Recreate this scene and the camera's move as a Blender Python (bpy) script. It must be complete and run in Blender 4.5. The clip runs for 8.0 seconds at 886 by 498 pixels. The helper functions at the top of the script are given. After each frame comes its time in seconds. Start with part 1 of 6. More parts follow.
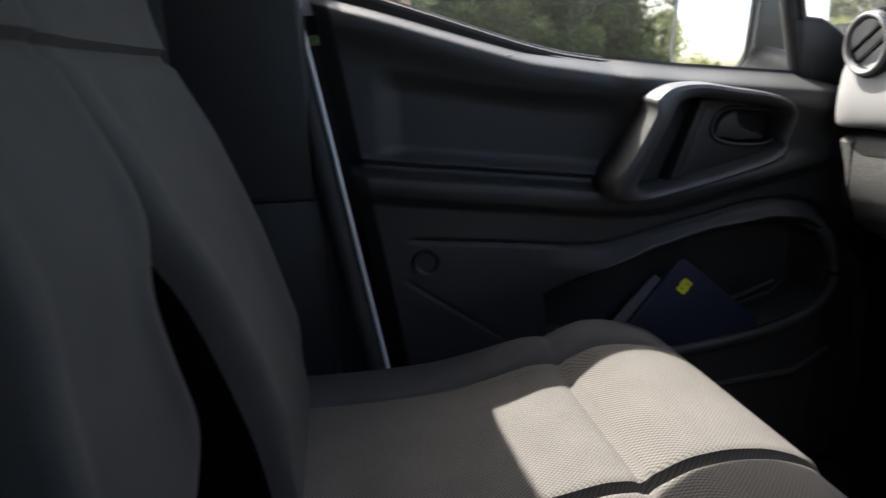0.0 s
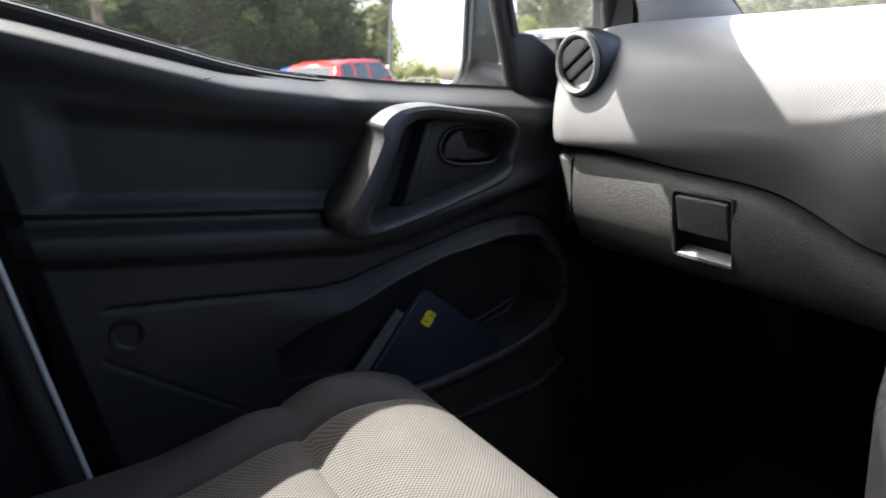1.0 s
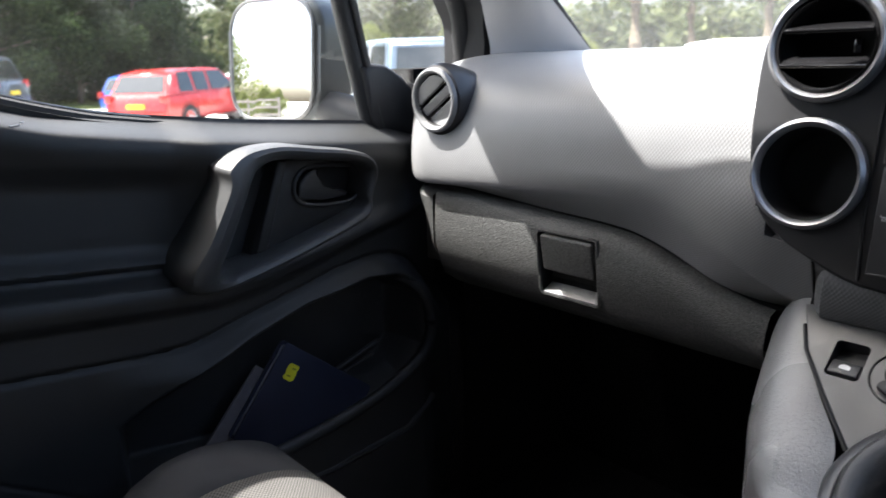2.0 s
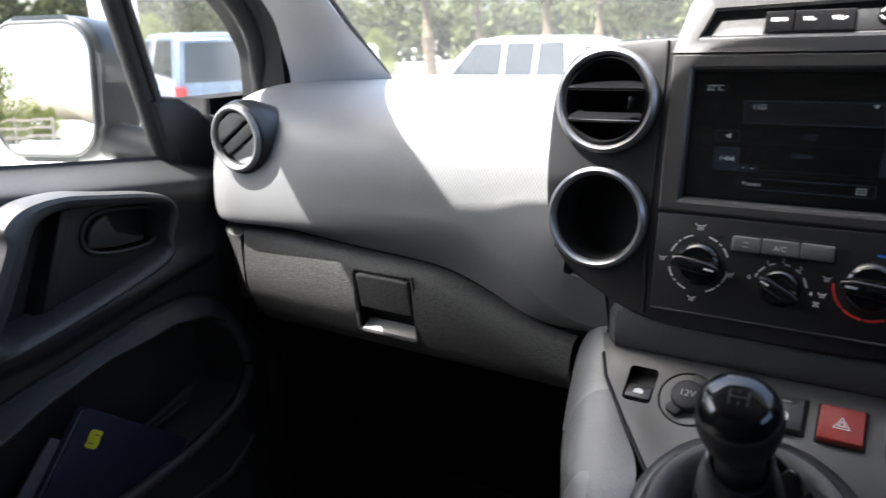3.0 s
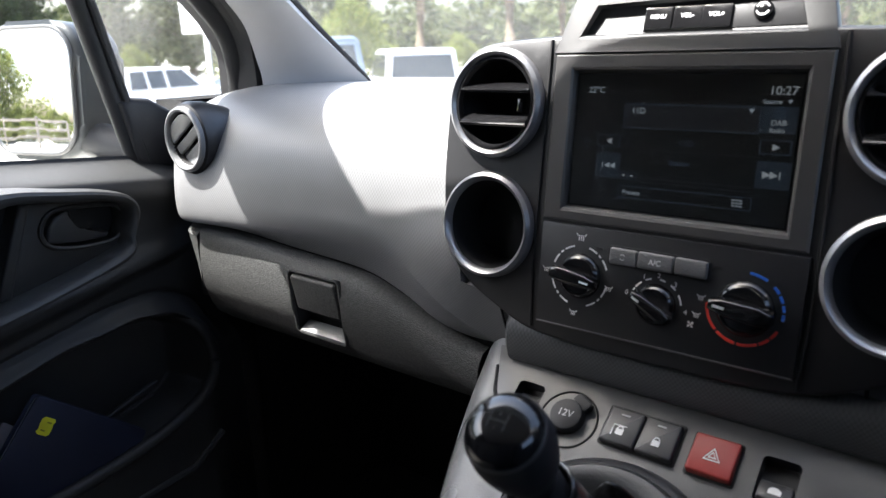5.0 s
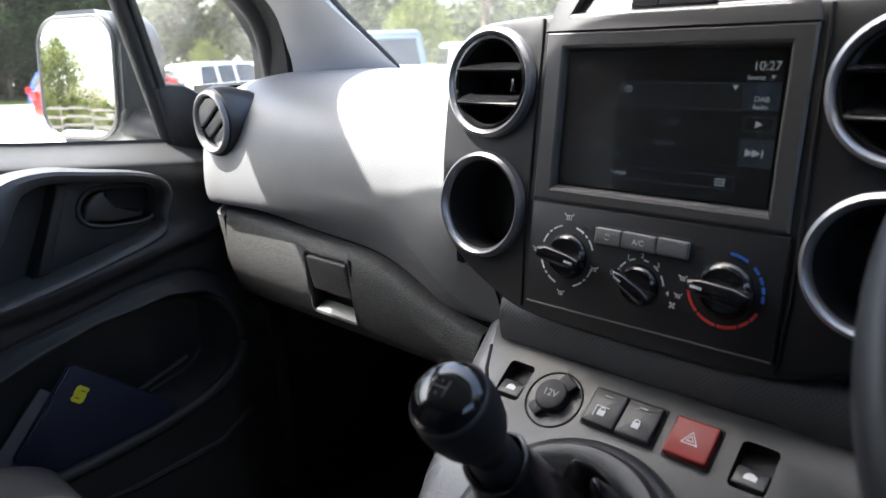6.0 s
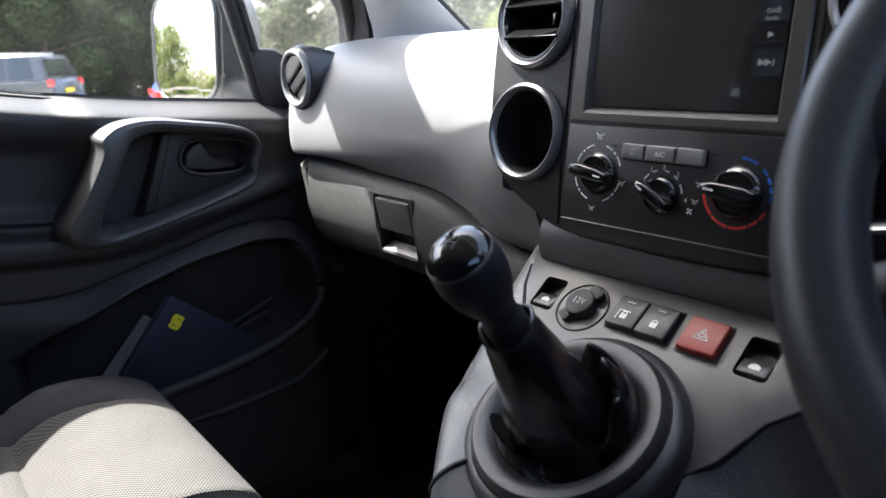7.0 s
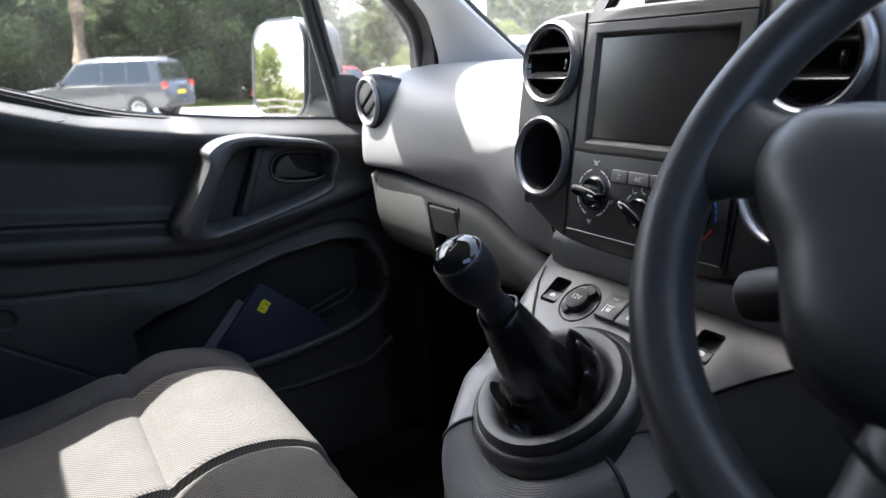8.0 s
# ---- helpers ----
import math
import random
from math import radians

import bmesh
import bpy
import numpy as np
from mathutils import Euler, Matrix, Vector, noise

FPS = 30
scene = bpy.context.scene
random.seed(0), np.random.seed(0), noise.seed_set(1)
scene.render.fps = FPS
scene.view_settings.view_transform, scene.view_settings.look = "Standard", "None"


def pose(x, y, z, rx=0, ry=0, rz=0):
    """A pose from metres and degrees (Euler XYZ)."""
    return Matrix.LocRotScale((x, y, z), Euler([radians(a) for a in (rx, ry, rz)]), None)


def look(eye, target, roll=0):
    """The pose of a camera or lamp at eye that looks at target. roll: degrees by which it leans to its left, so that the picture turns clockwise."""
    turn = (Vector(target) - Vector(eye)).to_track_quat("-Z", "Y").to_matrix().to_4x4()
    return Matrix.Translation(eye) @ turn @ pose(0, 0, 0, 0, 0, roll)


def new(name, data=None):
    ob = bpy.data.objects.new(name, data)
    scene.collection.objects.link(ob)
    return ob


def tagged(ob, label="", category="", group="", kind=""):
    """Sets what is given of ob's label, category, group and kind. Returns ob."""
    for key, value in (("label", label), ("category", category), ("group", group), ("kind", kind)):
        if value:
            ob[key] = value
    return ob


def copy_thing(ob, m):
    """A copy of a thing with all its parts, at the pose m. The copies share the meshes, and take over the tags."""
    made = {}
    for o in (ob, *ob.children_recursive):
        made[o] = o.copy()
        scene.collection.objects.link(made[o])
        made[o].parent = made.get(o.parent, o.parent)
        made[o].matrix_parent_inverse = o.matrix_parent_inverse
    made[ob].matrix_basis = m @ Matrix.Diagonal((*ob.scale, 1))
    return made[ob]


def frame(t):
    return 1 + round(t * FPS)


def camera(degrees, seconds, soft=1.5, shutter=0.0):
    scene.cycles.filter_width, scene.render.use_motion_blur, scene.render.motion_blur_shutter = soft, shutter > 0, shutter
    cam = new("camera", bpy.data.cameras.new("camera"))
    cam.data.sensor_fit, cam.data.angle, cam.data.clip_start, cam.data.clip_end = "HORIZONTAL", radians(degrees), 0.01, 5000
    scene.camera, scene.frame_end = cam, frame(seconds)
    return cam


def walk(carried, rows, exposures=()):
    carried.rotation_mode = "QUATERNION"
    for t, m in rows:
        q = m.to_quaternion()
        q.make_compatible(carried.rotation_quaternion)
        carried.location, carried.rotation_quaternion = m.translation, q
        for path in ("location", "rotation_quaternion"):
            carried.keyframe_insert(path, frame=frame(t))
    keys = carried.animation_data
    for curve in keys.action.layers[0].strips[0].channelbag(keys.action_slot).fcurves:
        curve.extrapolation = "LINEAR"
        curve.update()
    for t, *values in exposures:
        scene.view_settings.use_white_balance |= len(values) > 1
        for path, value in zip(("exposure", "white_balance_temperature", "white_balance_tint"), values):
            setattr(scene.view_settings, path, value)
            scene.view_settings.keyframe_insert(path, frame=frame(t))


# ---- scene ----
cam = camera(63.7, 8.0, soft=1.3, shutter=0.3)
cam.data.dof.use_dof, cam.data.dof.focus_distance, cam.data.dof.aperture_fstop = True, 0.75, 8.0
PATH = [
    (0, (0.259, -0.098, 1.122), (-1.66, 0.179, 0.633), -2.1),
    (0.5, (0.195, -0.062, 1.138), (-1.628, 0.585, 0.631), -2.4),
    (1, (0.129, -0.046, 1.157), (-1.541, 0.916, 0.623), -2.2),
    (1.5, (0.091, -0.031, 1.179), (-1.451, 1.122, 0.639), -2.2),
    (1.7, (0.085, -0.022, 1.184), (-1.412, 1.168, 0.650), -2.3),
    (2.8, (0.055, -0.019, 1.236), (-1.035, 1.546, 0.693), -1.3),
    (3, (0.061, -0.012, 1.246), (-0.959, 1.613, 0.68), -1.6),
    (3.5, (0.102, 0.007, 1.25), (-0.845, 1.675, 0.684), -1.4),
    (4, (0.13, 0.031, 1.252), (-0.851, 1.678, 0.683), -1.5),
    (4.2, (0.143, 0.042, 1.253), (-0.878, 1.658, 0.681), -1.7),
    (5.3, (0.206, 0.117, 1.235), (-1.035, 1.586, 0.683), -2.0),
    (5.5, (0.213, 0.125, 1.236), (-1.039, 1.58, 0.673), -2.2),
    (6, (0.244, 0.13, 1.225), (-1.089, 1.513, 0.666), -2.2),
    (6.5, (0.285, 0.114, 1.191), (-1.157, 1.389, 0.645), -2.3),
    (7, (0.33, 0.109, 1.166), (-1.184, 1.298, 0.626), -2.7),
    (7.5, (0.397, 0.1, 1.17), (-1.218, 1.151, 0.635), -3.0),
    (8, (0.486, 0.076, 1.205), (-1.172, 1.062, 0.679), -3.0),
]
walk(cam, [(t, look(eye, target, roll)) for t, eye, target, roll in PATH],
     exposures=[(0.0, 2.22, 6600, 10), (1.7, 2.33, 6300, 10), (3.5, 2.3, 6200, 10), (5.5, 2.46, 6200, 10), (6.5, 2.6, 6200, 10), (8.0, 2.73, 6200, 10)])

# ---- light ----
SUN = Vector((0.55, 0.30, -1.0)).normalized()
world = bpy.data.worlds.new("world")
scene.world = world
world.use_nodes = True
wn = world.node_tree.nodes
sky = wn.new("ShaderNodeTexSky")
sky.sky_type = "NISHITA"
sky.sun_disc = False
sky.sun_elevation = math.asin(-SUN.z)
sky.sun_rotation = math.atan2(-SUN.x, -SUN.y)
sky.dust_density, sky.air_density = 5.0, 0.9
wn["Background"].inputs["Strength"].default_value = 0.15
world.node_tree.links.new(sky.outputs["Color"], wn["Background"].inputs["Color"])
sun = new("sun", bpy.data.lights.new("sun", "SUN"))
sun.data.energy, sun.data.angle, sun.data.color = 4.2, radians(0.55), (1.0, 0.95, 0.88)
sun.matrix_world = Matrix.Translation((0, 0, 30)) @ SUN.to_track_quat("-Z", "Y").to_matrix().to_4x4()


# ---- materials ----
def material(name, col, rough=0.5, metal=0.0, spec=0.5, grain=None, mottle=None, weave=None, coat=0.0, wear=None):
    """grain: (scale, bump in mm, and a coarser scale and bump); mottle: (scale, amount); weave: (pitch in m, dark colour, bump in mm, set diagonally)."""
    m = bpy.data.materials.new(name)
    m.use_nodes = True
    nt = m.node_tree
    p = nt.nodes["Principled BSDF"]
    p.inputs["Roughness"].default_value = rough
    p.inputs["Metallic"].default_value = metal
    p.inputs["Specular IOR Level"].default_value = spec
    p.inputs["Coat Weight"].default_value = coat
    co = nt.nodes.new("ShaderNodeTexCoord").outputs["Object"]
    out = nt.nodes.new("ShaderNodeRGB").outputs[0]
    out.default_value = (*col, 1)
    height = None

    def math_node(op, a, b):
        n = nt.nodes.new("ShaderNodeMath")
        n.operation = op
        for k, v in enumerate((a, b)):
            if v is None:
                continue
            if isinstance(v, (int, float)):
                n.inputs[k].default_value = v
            else:
                nt.links.new(v, n.inputs[k])
        return n.outputs[0]

    def noise_node(scale, detail=3.0):
        n = nt.nodes.new("ShaderNodeTexNoise")
        n.inputs["Scale"].default_value = scale
        n.inputs["Detail"].default_value = detail
        nt.links.new(co, n.inputs["Vector"])
        return n.outputs["Fac"]

    def mix(kind, fac, a, b):
        n = nt.nodes.new("ShaderNodeMix")
        n.data_type, n.blend_type = "RGBA", kind
        for sock, v in ((n.inputs[0], fac), (n.inputs[6], a), (n.inputs[7], b)):
            if isinstance(v, (int, float)):
                sock.default_value = v
            elif isinstance(v, tuple):
                sock.default_value = (*v, 1)
            else:
                nt.links.new(v, sock)
        return n.outputs[2]

    if weave:
        pitch, dark, depth, diagonal = weave
        sep = nt.nodes.new("ShaderNodeSeparateXYZ")
        nt.links.new(co, sep.inputs[0])
        k = math.tau / pitch
        across = math_node("ADD", sep.outputs[0], math_node("MULTIPLY", noise_node(6, 1.0), 0.004))
        along = math_node("SUBTRACT", sep.outputs[1], sep.outputs[2])
        if diagonal:
            across, along = math_node("ADD", across, along), math_node("SUBTRACT", across, along)
        a = math_node("SINE", math_node("MULTIPLY", across, k), None)
        b = math_node("SINE", math_node("MULTIPLY", along, k), None)
        dots = math_node("MULTIPLY", a, b)
        fac = math_node("MULTIPLY_ADD", dots, 0.5)
        nt.nodes[-1].inputs[2].default_value = 0.5
        out = mix("MIX", fac, dark, out)
        height = math_node("MULTIPLY", fac, depth / 1000)
    if mottle:
        n1 = noise_node(mottle[0], 4.0)
        ramp = nt.nodes.new("ShaderNodeMapRange")
        ramp.inputs["From Min"].default_value, ramp.inputs["From Max"].default_value = 0.3, 0.7
        ramp.inputs["To Min"].default_value, ramp.inputs["To Max"].default_value = 1 - mottle[1], 1 + mottle[1]
        nt.links.new(n1, ramp.inputs["Value"])
        vm = nt.nodes.new("ShaderNodeVectorMath")
        vm.operation = "SCALE"
        nt.links.new(out, vm.inputs[0])
        nt.links.new(ramp.outputs[0], vm.inputs["Scale"])
        out = vm.outputs[0]
        r2 = nt.nodes.new("ShaderNodeMapRange")
        r2.inputs["To Min"].default_value, r2.inputs["To Max"].default_value = max(0.02, rough - 0.09), min(1, rough + 0.09)
        nt.links.new(noise_node(mottle[0] * 0.37), r2.inputs["Value"])
        nt.links.new(r2.outputs[0], p.inputs["Roughness"])
    if grain:
        g = math_node("MULTIPLY", noise_node(grain[0], 2.0), grain[1] / 1000)
        if len(grain) > 2:
            g = math_node("ADD", g, math_node("MULTIPLY", noise_node(grain[2], 3.0), grain[3] / 1000))
        height = g if height is None else math_node("ADD", height, g)
    if height is not None:
        bump = nt.nodes.new("ShaderNodeBump")
        bump.inputs["Distance"].default_value = 1.0
        nt.links.new(height, bump.inputs["Height"])
        nt.links.new(bump.outputs[0], p.inputs["Normal"])
    nt.links.new(out, p.inputs["Base Color"])
    return m


def glass_material(name, tint=(0.93, 0.95, 0.94), gloss=0.008, dust=0.0, smear=0.0):
    m = bpy.data.materials.new(name)
    m.use_nodes = True
    nt = m.node_tree
    nt.nodes.remove(nt.nodes["Principled BSDF"])
    tr, gl, mx = nt.nodes.new("ShaderNodeBsdfTransparent"), nt.nodes.new("ShaderNodeBsdfGlossy"), nt.nodes.new("ShaderNodeMixShader")
    tr.inputs["Color"].default_value = (*tint, 1)
    gl.inputs["Roughness"].default_value = 0.02
    mx.inputs[0].default_value = gloss
    nt.links.new(tr.outputs[0], mx.inputs[1])
    nt.links.new(gl.outputs[0], mx.inputs[2])
    veil, film = nt.nodes.new("ShaderNodeBsdfTranslucent"), nt.nodes.new("ShaderNodeMixShader")
    film.inputs[0].default_value = dust
    if smear:
        co, no, mr = nt.nodes.new("ShaderNodeTexCoord"), nt.nodes.new("ShaderNodeTexNoise"), nt.nodes.new("ShaderNodeMapRange")
        no.inputs["Scale"].default_value, no.inputs["Detail"].default_value = 9.0, 3.0
        mr.inputs["From Min"].default_value, mr.inputs["From Max"].default_value = 0.38, 0.85
        mr.inputs["To Min"].default_value, mr.inputs["To Max"].default_value = dust, dust + smear
        nt.links.new(co.outputs["Object"], no.inputs["Vector"])
        nt.links.new(no.outputs["Fac"], mr.inputs["Value"])
        nt.links.new(mr.outputs[0], film.inputs[0])
    veil.inputs["Color"].default_value = (0.8, 0.8, 0.79, 1)
    nt.links.new(mx.outputs[0], film.inputs[1])
    nt.links.new(veil.outputs[0], film.inputs[2])
    nt.links.new(film.outputs[0], nt.nodes["Material Output"].inputs["Surface"])
    return m


def glow_material(name, col, strength):
    m = material(name, tuple(0.3 * c for c in col), 0.4)
    p = m.node_tree.nodes["Principled BSDF"]
    p.inputs["Emission Color"].default_value = (*col, 1)
    p.inputs["Emission Strength"].default_value = strength
    return m


DASH = material("dash grey textured plastic", (0.235, 0.236, 0.238), 0.44, weave=(0.0038, (0.180, 0.181, 0.183), 0.2, False), mottle=(9, 0.06), spec=0.5)
DASH_GRAIN = material("grained grey plastic", (0.070, 0.071, 0.069), 0.5, grain=(650, 1.0), mottle=(420, 0.4), spec=0.35)
CONSOLE_GREY = material("grained console plastic", (0.160, 0.161, 0.163), 0.30, grain=(1000, 0.5, 420, 0.4), mottle=(14, 0.08), spec=1.0)
DOOR_BLACK = material("black door plastic", (0.024, 0.025, 0.026), 0.50, grain=(1500, 0.3), mottle=(7, 0.12), spec=0.5)
FASCIA = material("charcoal fascia plastic", (0.025, 0.025, 0.0265), 0.40, grain=(1600, 0.15), mottle=(20, 0.1), spec=0.6)
BLACK = material("black plastic", (0.018, 0.018, 0.02), 0.5, grain=(1500, 0.2), mottle=(16, 0.12))
GLOSS_BLACK = material("gloss black plastic", (0.012, 0.012, 0.013), 0.12, coat=0.4, mottle=(30, 0.1))
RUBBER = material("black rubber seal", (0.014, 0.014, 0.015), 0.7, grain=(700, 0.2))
SATIN = material("satin silver ring", (0.38, 0.38, 0.39), 0.33, metal=0.75, mottle=(40, 0.05))
BEZEL = material("dark silver bezel", (0.135, 0.132, 0.130), 0.34, metal=0.5, mottle=(30, 0.06))
PILLAR = material("pale grey pillar trim", (0.48, 0.48, 0.485), 0.75, grain=(800, 0.3), mottle=(12, 0.05), spec=0.2)
# out of view; kept dark so that little light bounces off the roof
LINING = material("roof lining darkened against bounce", (0.11, 0.108, 0.104), 0.9, grain=(900, 0.4), mottle=(10, 0.05), spec=0.1)
FABRIC = material("grey woven seat fabric", (0.138, 0.133, 0.126), 0.95, weave=(0.0048, (0.042, 0.040, 0.038), 0.35, False), mottle=(15, 0.07), spec=0.1)
# seat fabric darkened, so that the backrests read as shaded
FABRIC_SHADED = material("shade-darkened backrest fabric", (0.078, 0.074, 0.067), 0.95, grain=(700, 0.5), mottle=(15, 0.07), spec=0.1)
FABRIC_DARK = material("charcoal seat side fabric", (0.055, 0.056, 0.06), 0.95, grain=(900, 0.5), mottle=(15, 0.1), spec=0.1)
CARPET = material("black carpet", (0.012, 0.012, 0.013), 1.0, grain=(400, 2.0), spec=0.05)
LEATHER = material("black leather", (0.013, 0.013, 0.0135), 0.25, grain=(1100, 0.14, 160, 0.14), mottle=(25, 0.15), spec=1.0)
RIM_LEATHER = material("grained leather rim", (0.040, 0.040, 0.041), 0.34, grain=(1000, 0.4, 220, 0.15), mottle=(30, 0.12), spec=0.8)
WHEEL = material("soft black wheel rim", (0.050, 0.051, 0.053), 0.36, grain=(1300, 0.1), mottle=(10, 0.14), spec=0.6)
BUTTON = material("dark grey button plastic", (0.042, 0.042, 0.044), 0.32, grain=(1500, 0.2), mottle=(30, 0.1), spec=0.7)
PLATE_GREY = material("satin console plate plastic", (0.085, 0.085, 0.086), 0.36, grain=(2200, 0.12), mottle=(14, 0.08), spec=0.7)
RED = material("red plastic button", (0.32, 0.035, 0.03), 0.4, mottle=(40, 0.1))
WHITE_INK = material("white printing", (0.85, 0.85, 0.85), 0.5)
GREY_INK = material("grey printing", (0.4, 0.4, 0.41), 0.5)
RED_INK = material("red printing", (0.7, 0.05, 0.035), 0.5)
BLUE_INK = material("blue printing", (0.03, 0.14, 0.6), 0.5)
YELLOW = material("yellow paper sticker", (0.75, 0.72, 0.03), 0.7, mottle=(90, 0.06))
NAVY = material("navy book cover", (0.012, 0.017, 0.04), 0.55, grain=(900, 0.2), mottle=(25, 0.12))
PAPER = material("grey paper", (0.3, 0.3, 0.32), 0.8, mottle=(60, 0.1))
BODY = material("silver body paint", (0.55, 0.56, 0.58), 0.3, metal=0.3, coat=0.5, mottle=(5, 0.03))
GLASS = glass_material("window glass", dust=0.002, smear=0.004)
SCREEN_GLASS = glass_material("dusty windscreen glass", dust=0.02, smear=0.02)
QUARTER_GLASS = glass_material("smeared quarter glass", dust=0.012, smear=0.05)
MIRROR = material("mirror glass", (0.9, 0.9, 0.9), 0.015, metal=1.0)
SCREEN = material("screen glass", (0.004, 0.005, 0.007), 0.35, spec=0.2, mottle=(55, 0.25))
UI_DIM = glow_material("dim screen blue", (0.008, 0.012, 0.022), 0.02)
UI_MID = glow_material("screen button blue", (0.025, 0.04, 0.06), 0.13)
UI_BOX = glow_material("screen button field", (0.02, 0.033, 0.05), 0.05)
UI_TEXT = glow_material("screen lettering", (0.12, 0.14, 0.155), 0.26)
UI_BRIGHT = glow_material("bright screen lettering", (0.2, 0.22, 0.23), 0.16)


# ---- building helpers ----
def finish(name, verts, faces, mat, parent=None, label="", angle=38, smooth=True):
    me = bpy.data.meshes.new(name)
    me.from_pydata([tuple(v) for v in verts], [], faces)
    bm = bmesh.new()
    bm.from_mesh(me)
    bmesh.ops.recalc_face_normals(bm, faces=bm.faces)
    bm.to_mesh(me)
    bm.free()
    return dress(name, me, mat, parent, label, angle, smooth)


def dress(name, me, mat, parent, label, angle=38, smooth=True):
    me.materials.append(mat)
    if smooth:
        me.shade_smooth()
        me.set_sharp_from_angle(angle=radians(angle))
    ob = new(name, me)
    if parent is not None:
        ob.parent = parent
    if label:
        tagged(ob, label)
    return ob


def part(name, bm, mat, parent=None, label="", angle=38):
    me = bpy.data.meshes.new(name)
    bmesh.ops.recalc_face_normals(bm, faces=bm.faces)
    bm.to_mesh(me)
    bm.free()
    return dress(name, me, mat, parent, label, angle)


def thing(name, label, category, m=None, group="", kind=""):
    ob = new(name)
    ob.empty_display_size = 0.05
    if m is not None:
        ob.matrix_world = m
    return tagged(ob, label, category, group, kind)


def box(w, d, h, bev=0.0, m=None, seg=2):
    bm = bmesh.new()
    bmesh.ops.create_cube(bm, size=1, matrix=Matrix.Diagonal((w, d, h, 1)))
    if bev:
        bmesh.ops.bevel(bm, geom=list(bm.edges), offset=bev, segments=seg, affect="EDGES", profile=0.5)
    if m is not None:
        bm.transform(m)
    return bm


def span(x0, x1, y0, y1, z0, z1, bev=0.0, seg=2):
    return box(x1 - x0, y1 - y0, z1 - z0, bev, Matrix.Translation(((x0 + x1) / 2, (y0 + y1) / 2, (z0 + z1) / 2)), seg)


def prism(outline, z0, z1, bev=0.0, m=None, seg=2, both=False):
    bm = bmesh.new()
    low = [bm.verts.new((x, y, z0)) for x, y in outline]
    high = [bm.verts.new((x, y, z1)) for x, y in outline]
    n = len(outline)
    bm.faces.new(low)
    top = bm.faces.new(high)
    for i in range(n):
        bm.faces.new((low[i], low[(i + 1) % n], high[(i + 1) % n], high[i]))
    if bev:
        edges = list(top.edges)
        if both:
            edges += [e for e in bm.edges if e.verts[0] in low and e.verts[1] in low]
        bmesh.ops.bevel(bm, geom=edges, offset=bev, segments=seg, affect="EDGES", profile=0.5)
    if m is not None:
        bm.transform(m)
    return bm


def lathe(profile, n=40, m=None):
    """Turns (radius, height) points about z."""
    bm = bmesh.new()
    rings = []
    for r, z in profile:
        if r < 1e-6:
            rings.append([bm.verts.new((0, 0, z))])
        else:
            rings.append([bm.verts.new((r * math.cos(math.tau * i / n), r * math.sin(math.tau * i / n), z)) for i in range(n)])
    for a, b in zip(rings, rings[1:]):
        for i in range(n):
            j = (i + 1) % n
            if len(a) == 1 and len(b) == 1:
                continue
            if len(a) == 1:
                bm.faces.new((a[0], b[i], b[j]))
            elif len(b) == 1:
                bm.faces.new((a[i], b[0], a[j]))
            else:
                bm.faces.new((a[i], b[i], b[j], a[j]))
    if m is not None:
        bm.transform(m)
    return bm


def spline(points, n, closed=False):
    """Catmull-Rom curve through the points."""
    p = [np.array(q, float) for q in points]
    k = len(p)
    out = []
    pieces = k if closed else k - 1
    for i in range(n if closed else n + 1):
        u = i * pieces / n
        a = min(int(u), pieces - 1)
        f = u - a
        if closed:
            q0, q1, q2, q3 = (p[(a + j) % k] for j in (-1, 0, 1, 2))
        else:
            q0, q1, q2, q3 = p[max(a - 1, 0)], p[a], p[a + 1], p[min(a + 2, k - 1)]
        out.append(0.5 * (2 * q1 + (q2 - q0) * f + (2 * q0 - 5 * q1 + 4 * q2 - q3) * f * f + (3 * q1 - q0 - 3 * q2 + q3) * f ** 3))
    return out


def tube(points, radius, n=12, closed=False, flat=1.0, up=(0, 0, 1)):
    """A round bar along the points; radius a number or a function of 0..1; flat squashes it along up."""
    bm = bmesh.new()
    k = len(points)
    pts = [Vector(q) for q in points]
    rings = []
    for i, q in enumerate(pts):
        a, b = (pts[(i - 1) % k], pts[(i + 1) % k]) if closed else (pts[max(i - 1, 0)], pts[min(i + 1, k - 1)])
        t = (b - a).normalized()
        side = t.cross(Vector(up))
        side = side.normalized() if side.length > 1e-5 else Vector((1, 0, 0))
        over = side.cross(t).normalized()
        r = radius(i / max(k - 1, 1)) if callable(radius) else radius
        rings.append([bm.verts.new(q + side * r * math.cos(math.tau * j / n) + over * r * flat * math.sin(math.tau * j / n)) for j in range(n)])
    for i in range(k if closed else k - 1):
        a, b = rings[i], rings[(i + 1) % k]
        for j in range(n):
            bm.faces.new((a[j], a[(j + 1) % n], b[(j + 1) % n], b[j]))
    if not closed:
        bm.faces.new(rings[0])
        bm.faces.new(rings[-1])
    return bm


